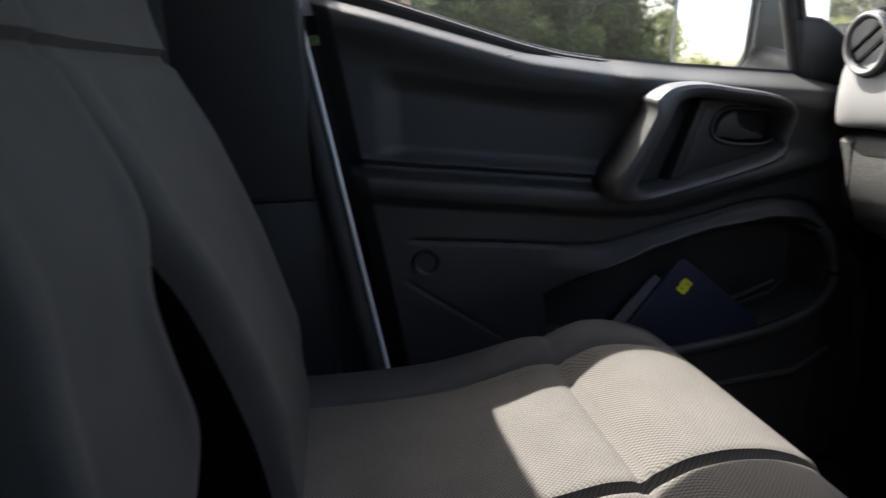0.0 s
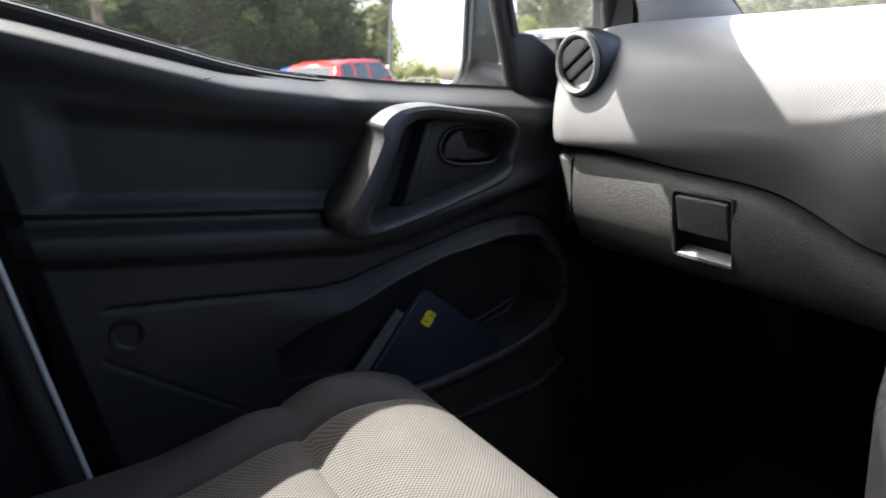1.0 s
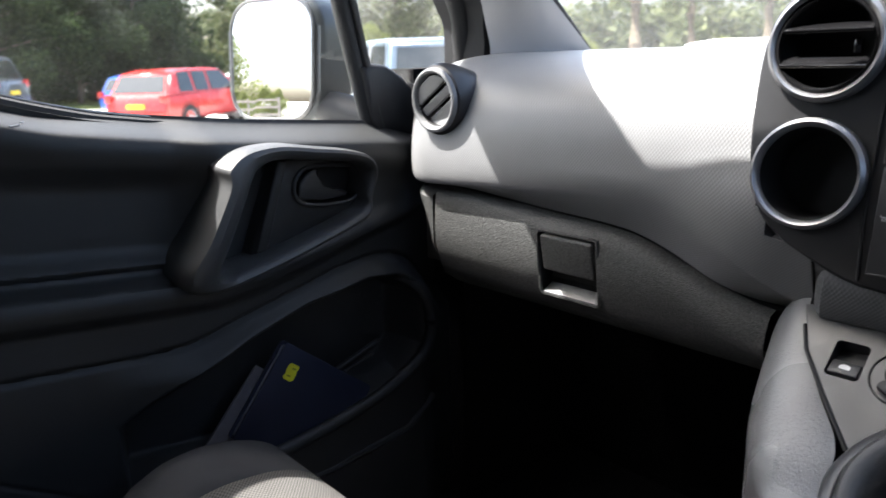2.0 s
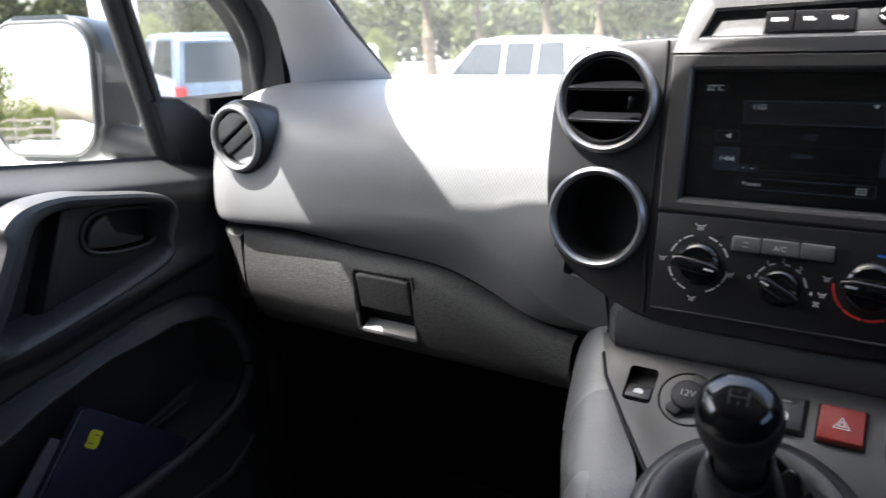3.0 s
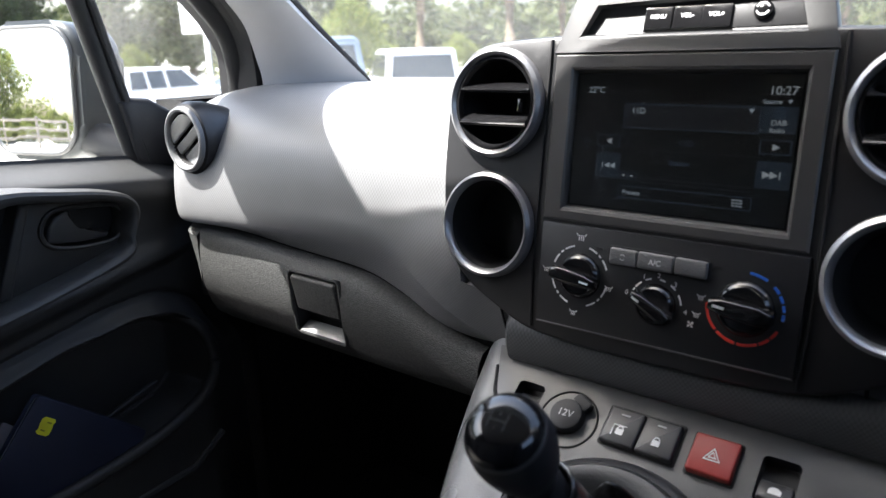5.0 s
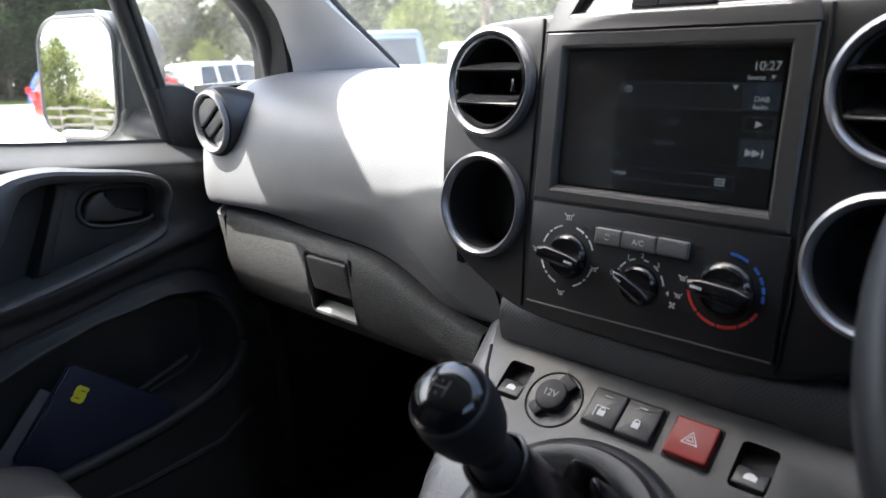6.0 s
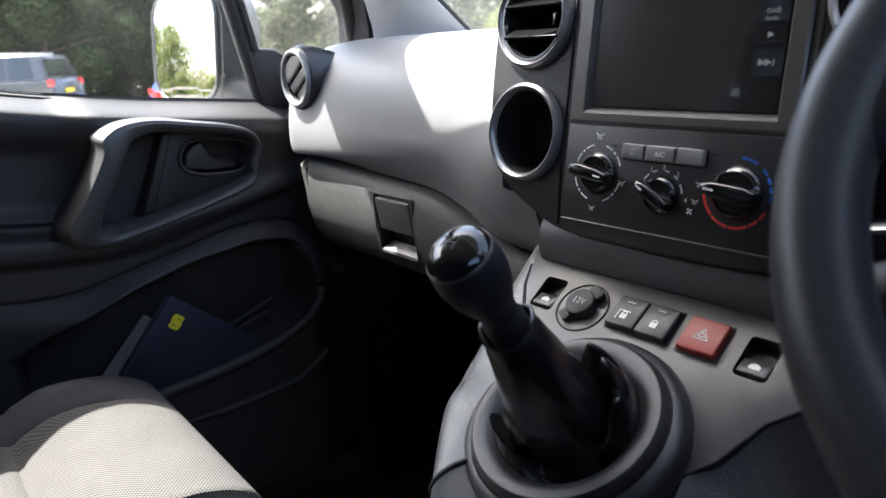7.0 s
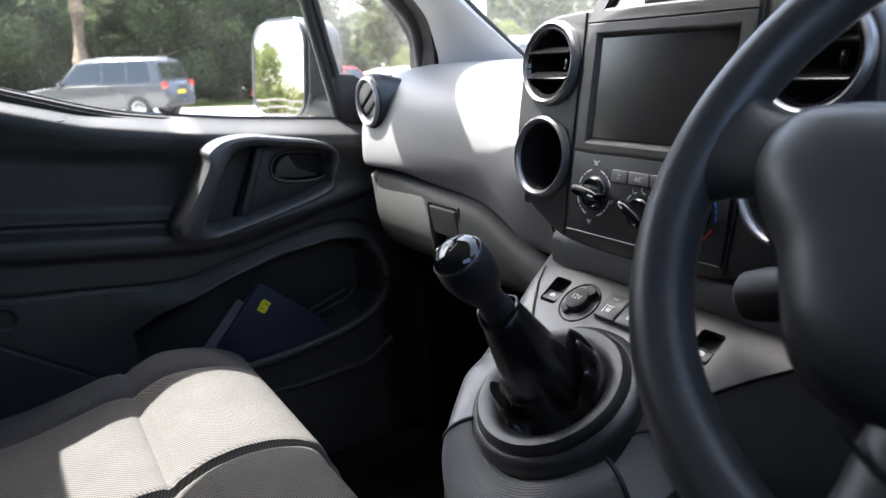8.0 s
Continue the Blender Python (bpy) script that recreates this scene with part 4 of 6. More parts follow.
lettering("Station", 0.0056, sat(0.0060, 0.0398, 0.0026), UI_MID, panel)
bar(0.010, 0.0480, 0.100, 0.0005, UI_DIM)
bar(0.0700, 0.0733, 0.0225, 0.0180, UI_BOX)
part("radio_symbol", merge(*[ring_arc(r, r + 0.0004, 0, 359, 0.0025, 0.0026, 20) for r in (0.0012, 0.0024, 0.0036)]), UI_MID, panel).data.transform(sat(0.0700, 0.0780))
lettering("DAB", 0.0050, sat(0.0700, 0.0714, 0.0026), UI_BRIGHT, panel)
lettering("Radio", 0.0042, sat(0.0695, 0.0664, 0.0026), UI_BRIGHT, panel)
outline_box(-0.0510, 0.0533, 0.0185, 0.0088, UI_MID)
outline_box(0.0700, 0.0553, 0.0195, 0.0092, UI_MID)
bar(-0.0500, 0.0347, 0.0205, 0.0195, UI_BOX)
bar(0.0705, 0.0365, 0.0220, 0.0185, UI_BOX)
part("screen_arrow", tri(-0.0505, 0.0533, 0.0048, -1), UI_BRIGHT, panel)
part("screen_arrow", tri(0.0705, 0.0553, 0.0048, 1), UI_BRIGHT, panel)
part("screen_arrow", merge(tri(-0.0505, 0.0347, 0.0046, -1), tri(-0.0460, 0.0347, 0.0046, -1), upright(-0.0540, 0.0347, 0.0046)), UI_TEXT, panel)
part("screen_arrow", merge(tri(0.0665, 0.0365, 0.0054, 1), tri(0.0712, 0.0365, 0.0054, 1), upright(0.0750, 0.0365, 0.0054)), UI_BRIGHT, panel)
part("screen_arrow", prism([(-0.0015, 0.0012), (0, -0.0012), (0.0015, 0.0012)], 0, 0.0001, 0, sat(0.0755, 0.0855, 0.0027)), UI_TEXT, panel)
part("screen_arrow", prism([(-0.0020, 0.0016), (0, -0.0016), (0.0020, 0.0016)], 0, 0.0001, 0, sat(0.0520, 0.0787, 0.0027)), UI_TEXT, panel)
for u, d in ((-0.0362, -1), (-0.0290, 1)):
    outline_box(u, 0.0280, 0.0064, 0.0050, UI_MID, 0.0004)
    part("screen_arrow", tri(u, 0.0280, 0.0020, d), UI_TEXT, panel)
bar(0.016, 0.0270, 0.082, 0.0007, UI_DIM)
bar(0.016, 0.0240, 0.082, 0.0007, UI_DIM)
outline_box(0.010, 0.0155, 0.098, 0.0088, UI_MID)
lettering("Presets", 0.0048, sat(-0.0285, 0.0153, 0.0026), UI_TEXT, panel)
for i in range(3):
    for j in range(3):
        bar(0.0470 + 0.0026 * i, 0.0135 + 0.0020 * j, 0.0019, 0.0010, UI_TEXT, 0.0026, "screen_mark")
outline_box(-0.0695, 0.0500, 0.0120, 0.0175, UI_DIM)
part("source_symbol", merge(ring_arc(0.0026, 0.0031, -140, 140, 0.0025, 0.0026, 12)), UI_MID, panel).data.transform(sat(-0.0690, 0.0500))

cover = glass_material("screen cover glass", (0.97, 0.97, 0.97), 0.04)
ct = cover.node_tree
ct.nodes["Glossy BSDF"].inputs["Roughness"].default_value = 0.17
fres = ct.nodes.new("ShaderNodeFresnel")
fres.inputs["IOR"].default_value = 2.0
ct.links.new(fres.outputs[0], ct.nodes["Mix Shader"].inputs[0])
pane = part("cover_glass", prism([(U0 + 0.001, V0 + 0.001), (U1 - 0.001, V0 + 0.001), (U1 - 0.001, V1 - 0.001), (U0 + 0.001, V1 - 0.001)], -0.0026, -0.0022, 0, SM), cover, unit, "clear cover glass over the screen")
pane.visible_shadow = False

# climate panel
clim = thing("climate_panel", "black heater panel with three rotary knobs", "heater controls")
part("plate", prism([(-0.0985, -0.0985), (0.1025, -0.0985), (0.1025, -0.0145), (-0.0985, -0.0145)], 0.0, 0.0035, 0.0012, SM), FASCIA, clim)
part("plate_edge", tube([SM @ Vector((u, -0.0978, 0.0035)) for u in np.linspace(-0.097, 0.101, 8)], 0.0009, 6), BEZEL, clim)


def heater_knob(u, v, r, turn):
    m = at(u, v, 0.0035)
    kn = part("knob", lathe([(0.0, 0.004), (r * 0.78, 0.004), (r * 0.84, 0.005), (r * 0.9, 0.004), (r, 0.0025), (r * 1.05, 0.0)], 40, m), GLOSS_BLACK, clim, "round glossy black rotary knob")
    g = m @ Matrix.Rotation(radians(turn), 4, "Z")
    L = r * 1.12
    part("grip", prism([(-L, -r * 0.22), (-L * 0.6, -r * 0.34), (L * 0.55, -r * 0.30), (L, -r * 0.18), (L, r * 0.18), (L * 0.55, r * 0.30), (-L * 0.6, r * 0.34), (-L, r * 0.22)], 0.003, 0.0165, 0.0028, g, 3), GLOSS_BLACK, kn)
    part("pointer", box(r * 0.42, r * 0.09, 0.0008, 0, g @ Matrix.Translation((L * 0.62, 0, 0.0168))), WHITE_INK, kn)
    return kn


heater_knob(-0.0615, -0.0545, 0.0175, -8)
heater_knob(0.0025, -0.0655, 0.0150, 152)
heater_knob(0.0655, -0.0560, 0.0190, 180 - 6)


def ticks(u, v, r0, r1, spans, mat, name="scale_mark"):
    for a0, a1 in spans:
        ob = part(name, ring_arc(r0, r1, a0, a1, 0.0036, 0.0040, 6), mat, clim)
        ob.data.transform(at(u, v))


ticks(-0.0615, -0.0545, 0.0236, 0.0249, ((105, 125), (130, 136), (141, 161), (20, 40), (45, 51), (56, 74), (-70, -50), (-45, -39), (-34, -14), (194, 214), (219, 225), (230, 250)), WHITE_INK)
ticks(0.0025, -0.0655, 0.0190, 0.0202, ((128, 146), (104, 118), (72, 84), (44, 58), (10, 32), (150, 160)), WHITE_INK)
ticks(0.0655, -0.0560, 0.0245, 0.0265, ((180, 226), (229, 262), (265, 296), (299, 316), (319, 334)), RED_INK)
ticks(0.0655, -0.0560, 0.0245, 0.0265, ((60, 88), (35, 47), (20, 31), (6, 16), (-8, 2)), BLUE_INK)
for ch, a in (("1", 118), ("2", 88), ("3", 52)):
    lettering(ch, 0.0052, at(0.0025 + 0.0222 * math.cos(radians(a)), -0.0655 + 0.0222 * math.sin(radians(a)), 0.0037), WHITE_INK, clim)
lettering("4", 0.0052, at(0.0255, -0.0668, 0.0037), WHITE_INK, clim)
lettering("0", 0.0050, at(-0.0205, -0.0600, 0.0037), WHITE_INK, clim)


def heat_icon(u, v, s):
    m = at(u, v, 0.0037)
    bars = [prism([(x - 0.06 * s, -0.42 * s), (x + 0.06 * s, -0.42 * s), (x + 0.06 * s, 0.1 * s), (x - 0.06 * s, 0.1 * s)], 0, 0.0002, 0, m) for x in (-0.3 * s, 0, 0.3 * s)]
    bars.append(prism([(-0.55 * s, 0.15 * s), (0.55 * s, 0.15 * s), (0.75 * s, 0.5 * s), (0.62 * s, 0.5 * s), (0.48 * s, 0.26 * s), (-0.48 * s, 0.26 * s), (-0.62 * s, 0.5 * s), (-0.75 * s, 0.5 * s)], 0, 0.0002, 0, m))
    part("heater_symbol", merge(*bars), WHITE_INK, clim)


for u, v, s in ((-0.0625, -0.0235, 0.0062), (-0.0915, -0.0535, 0.0048), (-0.0355, -0.0605, 0.0048), (-0.0640, -0.0850, 0.0048), (0.0335, -0.0668, 0.0044), (0.0355, -0.0535, 0.0044)):
    heat_icon(u, v, s)
part("fan_symbol", merge(*[prism([(0, 0), (0.0022, 0.0006), (0.0020, 0.0022), (0.0006, 0.0018)], 0, 0.0002, 0, at(0.0300, -0.0745, 0.0037, a)) for a in (0, 90, 180, 270)]), WHITE_INK, clim)
part("button_tray", prism(rounded(0.078, 0.0155, 0.003, 4), 0.0035, 0.0042, 0.0003, at(0.0005, -0.0335)), BLACK, clim)
for u, w in ((-0.0255, 0.0215), (0.0, 0.027), (0.0265, 0.0235)):
    b = part("button", prism(rounded(w, 0.0125, 0.0015, 3), 0.0042, 0.0072, 0.0012, at(u, -0.0335, 0, -1.0), 3), CONSOLE_GREY, clim, "dark grey push button")
    if w == 0.027:
        lettering("A/C", 0.0058, at(u, -0.0340, 0.0074), WHITE_INK, b)
    elif u < 0:
        part("air_symbol", merge(ring_arc(0.0018, 0.0023, 30, 140, 0.0073, 0.0075), ring_arc(0.0018, 0.0023, 210, 320, 0.0073, 0.0075)), WHITE_INK, b).data.transform(at(u, -0.0335))
for u in (-0.046, 0.045):
    part("lamp_dot", box(0.0055, 0.002, 0.0004, 0, at(u, -0.0300, 0.0037)), BLACK, clim)


# ---- lower console ----
CT = math.atan(0.75)
CM = Matrix(((1, 0, 0, 0), (0, math.cos(CT), -math.sin(CT), 0.561), (0, math.sin(CT), math.cos(CT), 0.941), (0, 0, 0, 1)))
con = thing("gear_console", "grey plastic gear console with switches", "console")


def cat(u, v, n=0.0, turn=0.0):
    return CM @ Matrix.Translation((u, v, n)) @ Matrix.Rotation(radians(turn), 4, "Z")


# body: a rounded skirt from the top edge out and down to the floor, with a seam on each side of its ribbed front
EDGE = [(-0.146, 0.612), (-0.1330, 0.574), (-0.1085, 0.542), (-0.0870, 0.515), (-0.0815, 0.480), (-0.0795, 0.450), (-0.068, 0.414), (-0.040, 0.386), (0.008, 0.374), (0.056, 0.386), (0.088, 0.420), (0.102, 0.462), (0.112, 0.500), (0.130, 0.533), (0.156, 0.556), (0.188, 0.580), (0.210, 0.608)]
FOOT = [(-0.188, 0.625), (-0.174, 0.574), (-0.158, 0.532), (-0.140, 0.496), (-0.122, 0.468), (-0.102, 0.440), (-0.069, 0.404), (-0.030, 0.370), (0.018, 0.349), (0.068, 0.345), (0.108, 0.366), (0.134, 0.460), (0.140, 0.500), (0.154, 0.530), (0.178, 0.553), (0.208, 0.578), (0.228, 0.608)]


def shoulder(a, b, f, straight=False):
    """A point of the skirt between its edge a and its foot b."""
    low = float(ss(0.53, 0.45, a[1]))
    out = a - np.array((0.010, 0.476))
    a = a + out * (0.083 / math.hypot(out[0], out[1] / 0.876) - 1) * low
    plate = 0.941 + 0.75 * (a[1] - 0.561) - 0.004
    collar = 0.903 + 0.55 * (a[1] - 0.466) - 0.013 - 0.015 * float(ss(-0.05, 0.04, a[0]))
    za = plate * (1 - low) + collar * low
    zb = min(plate - 0.040, 0.862) * (1 - low) + (collar - 0.018 - 0.014 * float(ss(-0.03, 0.05, a[0]))) * low
    g = f * math.pi / 2
    h, d = (f, f) if straight else (math.sin(g) ** 0.9, 1 - math.cos(g))
    return a[0] + (b[0] - a[0]) * h, a[1] + (b[1] - a[1]) * h, za + (zb - za) * d


def skirt(first, last, count, ribs, straight=False):
    rows = []
    pairs = list(zip(spline(EDGE, 140), spline(FOOT, 140)))[first:last]
    for k in np.linspace(0, 1, count):
        swell = ribs * math.sin(k * math.pi * 84)
        row = []
        for a, b in pairs:
            x, y, z = shoulder(a, b, min(1.0, k / 0.72), straight)
            f = max(0.0, (k - 0.72) / 0.28)
            row.append((x * (1 - 0.04 * f), y + 0.006 * f - swell, z + (0.402 - z) * f + (swell if f == 0 else 0)))
        rows.append(row)
    return sheet(rows)


part("side_body", skirt(0, 58, 40, 0.0), CONSOLE_GREY, con, "grained grey console side")
part("side_body", skirt(95, 141, 40, 0.0, True), CONSOLE_GREY, con, "grained grey console side")
part("ribbed_cover", skirt(57, 96, 340, 0.00042), CONSOLE_GREY, con, "ribbed grey cover below the collar")
for k in (57, 95):
    pts = [shoulder(spline(EDGE, 140)[k], spline(FOOT, 140)[k], f) for f in np.linspace(0, 1, 12)]
    part("skirt_seam", tube(pts, 0.0026, 6), RUBBER, con)
part("core", span(-0.08, 0.09, 0.44, 0.60, 0.40, 0.80), RUBBER, con)
top = [(-0.1460, 0.052), (-0.06, 0.0680), (0.0, 0.0690), (0.06, 0.0680), (0.2090, 0.056), (0.2040, 0.036), (0.1870, 0.022), (0.1540, -0.008), (0.1280, -0.037), (0.1110, -0.076), (0.0960, -0.094), (0.0700, -0.104), (0.05, -0.12), (-0.05, -0.12), (-0.0640, -0.075), (-0.0800, -0.055), (-0.1040, -0.024), (-0.1285, 0.010)]
SWITCHES = ((-0.0985, 0.0075), (0.1025, 0.0065))
part("switch_plate", holed(top, [rounded(0.0255, 0.0345, 0.004, 4, u, v) for u, v in SWITCHES], 0.011, CM, 0.0018), PLATE_GREY, con)
part("plate_gap", tube([CM @ Vector((-u, v, -0.0012)) for u, v in ((0.1400, 0.032), (0.1308, 0.009), (0.1063, -0.026), (0.0822, -0.057), (0.0662, -0.077))], 0.0019, 6), RUBBER, con)


def window_switch(u, v):
    hole = rounded(0.0255, 0.0345, 0.004, 4, u, v)
    rows = [[CM @ Vector((u + (x - u) * k, v + (y - v) * k, z)) for x, y in hole] for k, z in ((1.0, 0.0), (0.97, -0.004), (0.94, -0.0115), (0.5, -0.0115), (0.02, -0.0115))]
    part("switch_well", sheet(rows, 0, None, True), BLACK, con)
    m = cat(u, v - 0.0080) @ Matrix.Translation((0, 0, -0.0075)) @ Matrix.Rotation(radians(-14), 4, "X")
    b = part("window_switch", prism(rounded(0.0225, 0.0150, 0.0015, 3), 0.0, 0.0065, 0.0016, m, 3), BUTTON, con, "small dark grey window switch")
    part("window_symbol", prism([(-0.0042, -0.0024), (0.0042, -0.0024), (0.0042, 0.0010), (0.0010, 0.0030), (-0.0020, 0.0030), (-0.0042, 0.0010)], 0.0066, 0.0069, 0, m), WHITE_INK, b)


for u, v in SWITCHES:
    window_switch(u, v)
sock = part("socket", lathe([(0.0, 0.009), (0.0112, 0.009), (0.0130, 0.0082), (0.0140, 0.006), (0.0140, 0.0)], 36, cat(-0.056, 0.0045)), BLACK, con, "round black power socket cap")
part("cap_tab", prism(rounded(0.016, 0.010, 0.003, 3), 0.001, 0.0075, 0.0015, cat(-0.0475, 0.0185, 0, -28)), BLACK, sock)
part("cap_tab", prism(rounded(0.013, 0.009, 0.003, 3), 0.001, 0.0055, 0.0015, cat(-0.0650, -0.0095, 0, -28)), BLACK, sock)
lettering("12V", 0.0085, cat(-0.056, 0.0045, 0.0091, 0), GREY_INK, sock)
part("socket_ring", tube([cat(-0.056, 0.0035) @ Vector((0.0245 * math.cos(a), 0.0245 * math.sin(a), 0.0002)) for a in np.linspace(0, math.tau, 40)[:-1]], 0.0009, 6, True), RUBBER, con)
part("button_well", prism(rounded(0.0615, 0.034, 0.002, 3), -0.001, 0.0006, 0, cat(0.0045, 0.0095)), RUBBER, con)
for u in (-0.0100, 0.0190):
    b = part("lock_button", prism(rounded(0.0278, 0.0305, 0.0015, 3), 0.0, 0.0060, 0.0018, cat(u, 0.0090) @ Matrix.Rotation(radians(-4), 4, "X"), 3), BUTTON, con, "dark grey rocker button with a white lock symbol")
    bm_ = [prism([(-0.0030, -0.0040), (0.0030, -0.0040), (0.0030, 0.0008), (-0.0030, 0.0008)], 0.0067, 0.0070), ring_arc(0.0017, 0.0026, 0, 180, 0.0067, 0.0070, 8, 0, 0.0010)]
    if u < 0:
        bm_.append(prism([(-0.0062, -0.0055), (-0.0052, -0.0055), (-0.0052, 0.0040), (-0.0062, 0.0040)], 0.0067, 0.0070))
        bm_.append(prism([(-0.0062, 0.0034), (0.0045, 0.0034), (0.0045, 0.0042), (-0.0062, 0.0042)], 0.0067, 0.0070))
    part("lock_symbol", merge(*bm_), WHITE_INK, b).data.transform(cat(u, 0.0050) @ Matrix.Rotation(radians(-4), 4, "X"))
    part("lamp_bar", box(0.007, 0.0012, 0.0004, 0, cat(u, 0.0185, 0.0062)), GREY_INK, b)
part("hazard_well", prism(rounded(0.0355, 0.034, 0.002, 3), -0.001, 0.0006, 0, cat(0.0595, 0.0085)), RUBBER, con)
hz = part("hazard_button", prism(rounded(0.0320, 0.0305, 0.002, 3), 0.0, 0.0062, 0.0016, cat(0.0595, 0.0085) @ Matrix.Rotation(radians(-3), 4, "X"), 3), RED, con, "dull red hazard button")
tr = [(0.0, 0.0058), (-0.0062, -0.0042), (0.0062, -0.0042)]
part("hazard_symbol", merge(*[prism([tr[i], tr[(i + 1) % 3], (tr[(i + 1) % 3][0] * 0.82, tr[(i + 1) % 3][1] * 0.82), (tr[i][0] * 0.82, tr[i][1] * 0.82)], 0.0066, 0.0069) for i in range(3)], *[prism([(tr[i][0] * 0.5, tr[i][1] * 0.5), (tr[(i + 1) % 3][0] * 0.5, tr[(i + 1) % 3][1] * 0.5), (tr[(i + 1) % 3][0] * 0.34, tr[(i + 1) % 3][1] * 0.34), (tr[i][0] * 0.34, tr[i][1] * 0.34)], 0.0066, 0.0069) for i in range(3)]), WHITE_INK, hz).data.transform(cat(0.0595, 0.0085))

# collar round the gaiter
BT = math.atan(0.55)
BM = Matrix(((1, 0, 0, 0.010), (0, math.cos(BT), -math.sin(BT), 0.466), (0, math.sin(BT), math.cos(BT), 0.903), (0, 0, 0, 1)))
part("collar", lathe([(0.0755, -0.008), (0.0775, -0.0065), (0.0800, -0.0072), (0.0850, -0.0100), (0.0880, -0.016), (0.0900, -0.040), (0.0905, -0.075)], 64, BM), BUTTON, con, "round dark grey collar")
arc = []
for a in np.linspace(1.75, -0.15, 24):
    q = BM @ Vector((0.0885 * math.cos(a), 0.0885 * math.sin(a), 0))
    arc.append((q.x, q.y, 0.941 + 0.75 * (q.y - 0.561) + 0.0005))
part("collar_gap", tube(arc, 0.0022, 6), RUBBER, con)

# gear lever
gear = thing("gear_lever", "black gear lever with a glossy knob and leather gaiter", "gear lever")
KC, BC = Vector((0.010, 0.379, 1.036)), Vector((0.006, 0.474, 0.900))
axis = (KC - BC).normalized()
GM = Matrix.Translation(KC) @ axis.to_track_quat("Z", "Y").to_matrix().to_4x4()
part("knob", lathe([(0.0125, -0.060), (0.0128, -0.046), (0.0140, -0.037), (0.0176, -0.029), (0.0214, -0.019), (0.0236, -0.007), (0.0239, 0.000), (0.0232, 0.007), (0.0223, 0.0115)], 48, GM), BLACK, gear, "satin black round knob")
part("knob_ring", lathe([(0.0228, 0.0105), (0.0228, 0.0120), (0.0222, 0.0128), (0.0217, 0.0126)], 48, GM), BEZEL, gear, "satin ring round the cap")
part("knob_cap", lathe([(0.0218, 0.0124), (0.0200, 0.0168), (0.0156, 0.0208), (0.0088, 0.0232), (0.0, 0.0240)], 48, GM), GLOSS_BLACK, gear, "domed gloss black cap")
pattern = [box(0.0007, 0.0095, 0.0003, 0, GM @ Matrix.Translation((x, 0, 0.0236))) for x in (-0.0048, 0.0, 0.0048)] + [box(0.0103, 0.0007, 0.0003, 0, GM @ Matrix.Translation((0, 0, 0.0239)))]
part("shift_pattern", merge(*pattern), BEZEL, gear, "faint grey shift pattern")
part("sleeve", lathe([(0.0125, -0.046), (0.0150, -0.052), (0.0158, -0.085), (0.0165, -0.092)], 32, GM), BLACK, gear)
# gaiter: a loose leather boot that slumps into folds inside the rim
def bell(a, a0, wid, power=2.0):
    return math.exp(-abs(((a - a0 + math.pi) % math.tau - math.pi) / wid) ** power)


rows = []
L0 = GM @ Vector((0, 0, -0.060))
foot = BM @ Vector((-0.003, -0.002, -0.012))
lift = BM.to_3x3() @ Vector((0, 0, 1))
for s in np.linspace(0, 1, 110):
    row = []
    down = min(1.0, s / 0.5)
    t = max(0.0, (s - 0.5) / 0.5)
    arch = math.sin(math.pi * t ** 0.80) ** 0.75 if 0 < t < 1 else 0.0
    well = math.sin(math.pi * t) if 0 < t < 1 else 0.0
    for j in range(200):
        a = math.tau * j / 200
        d = Vector((math.cos(a), math.sin(a), 0))
        v = (GM.to_3x3() @ d).lerp(BM.to_3x3() @ d, down ** 1.5)
        r = 0.0186 + 0.0200 * down ** 0.72 + 0.0170 * t ** 0.9
        # broad buckles of the upper boot
        r += 0.0020 * math.sin(2 * a + 2.2 + 2.5 * down) * math.sin(math.pi * down) ** 0.6
        r -= 0.0065 * bell(a, -0.95 + 0.7 * down, 0.16, 1.3) * float(ss(0.35, 0.85, down)) * (1 - t)
        r -= 0.0050 * bell(a, -2.10 + 0.6 * down, 0.13, 1.3) * float(ss(0.5, 0.95, down)) * (1 - t)
        r += 0.0045 * math.exp(-((down - 0.78 - 0.10 * math.sin(a + 0.6)) / 0.05) ** 2) * bell(a, -1.7, 0.9)
        h = -0.020 * well
        # the tall fold behind the lever, split by one sharp crease
        h += 0.070 * bell(a, 1.00, 0.92, 3.4) * arch
        h -= 0.034 * bell(a, 1.12 - 0.25 * (t - 0.5), 0.085, 1.15) * arch * float(ss(1.0, 0.5, t))
        h -= 0.026 * bell(a, 0.62 + 0.30 * (t - 0.5), 0.16, 1.6) * arch * float(ss(1.0, 0.6, t))
        # the flat puddle towards the seats, with two ridges
        h += 0.044 * bell(a, -2.10, 0.74, 3.0) * well
        h += 0.010 * math.exp(-((t - 0.50 - 0.12 * math.sin(2 * a)) / 0.07) ** 2) * bell(a, -2.10, 0.6, 3.0)
        h -= 0.010 * math.exp(-((t - 0.34 - 0.10 * math.sin(1.7 * a + 1)) / 0.05) ** 2) * bell(a, -2.10, 0.6, 3.0)
        h -= 0.008 * bell(a, -2.75, 0.10, 1.2) * well
        h += (0.0006 * math.sin(9 * a + 7 * t) + 0.0004 * math.sin(17 * a - 11 * t)) * well
        c = L0.lerp(foot, down) if t == 0 else foot.lerp(BM @ Vector((0, 0, -0.010)), t)
        row.append(c + v * r + lift * h)
    rows.append(row)
part("gaiter", sheet(rows, 0, None, True), LEATHER, gear, "creased black leather gaiter", angle=70)
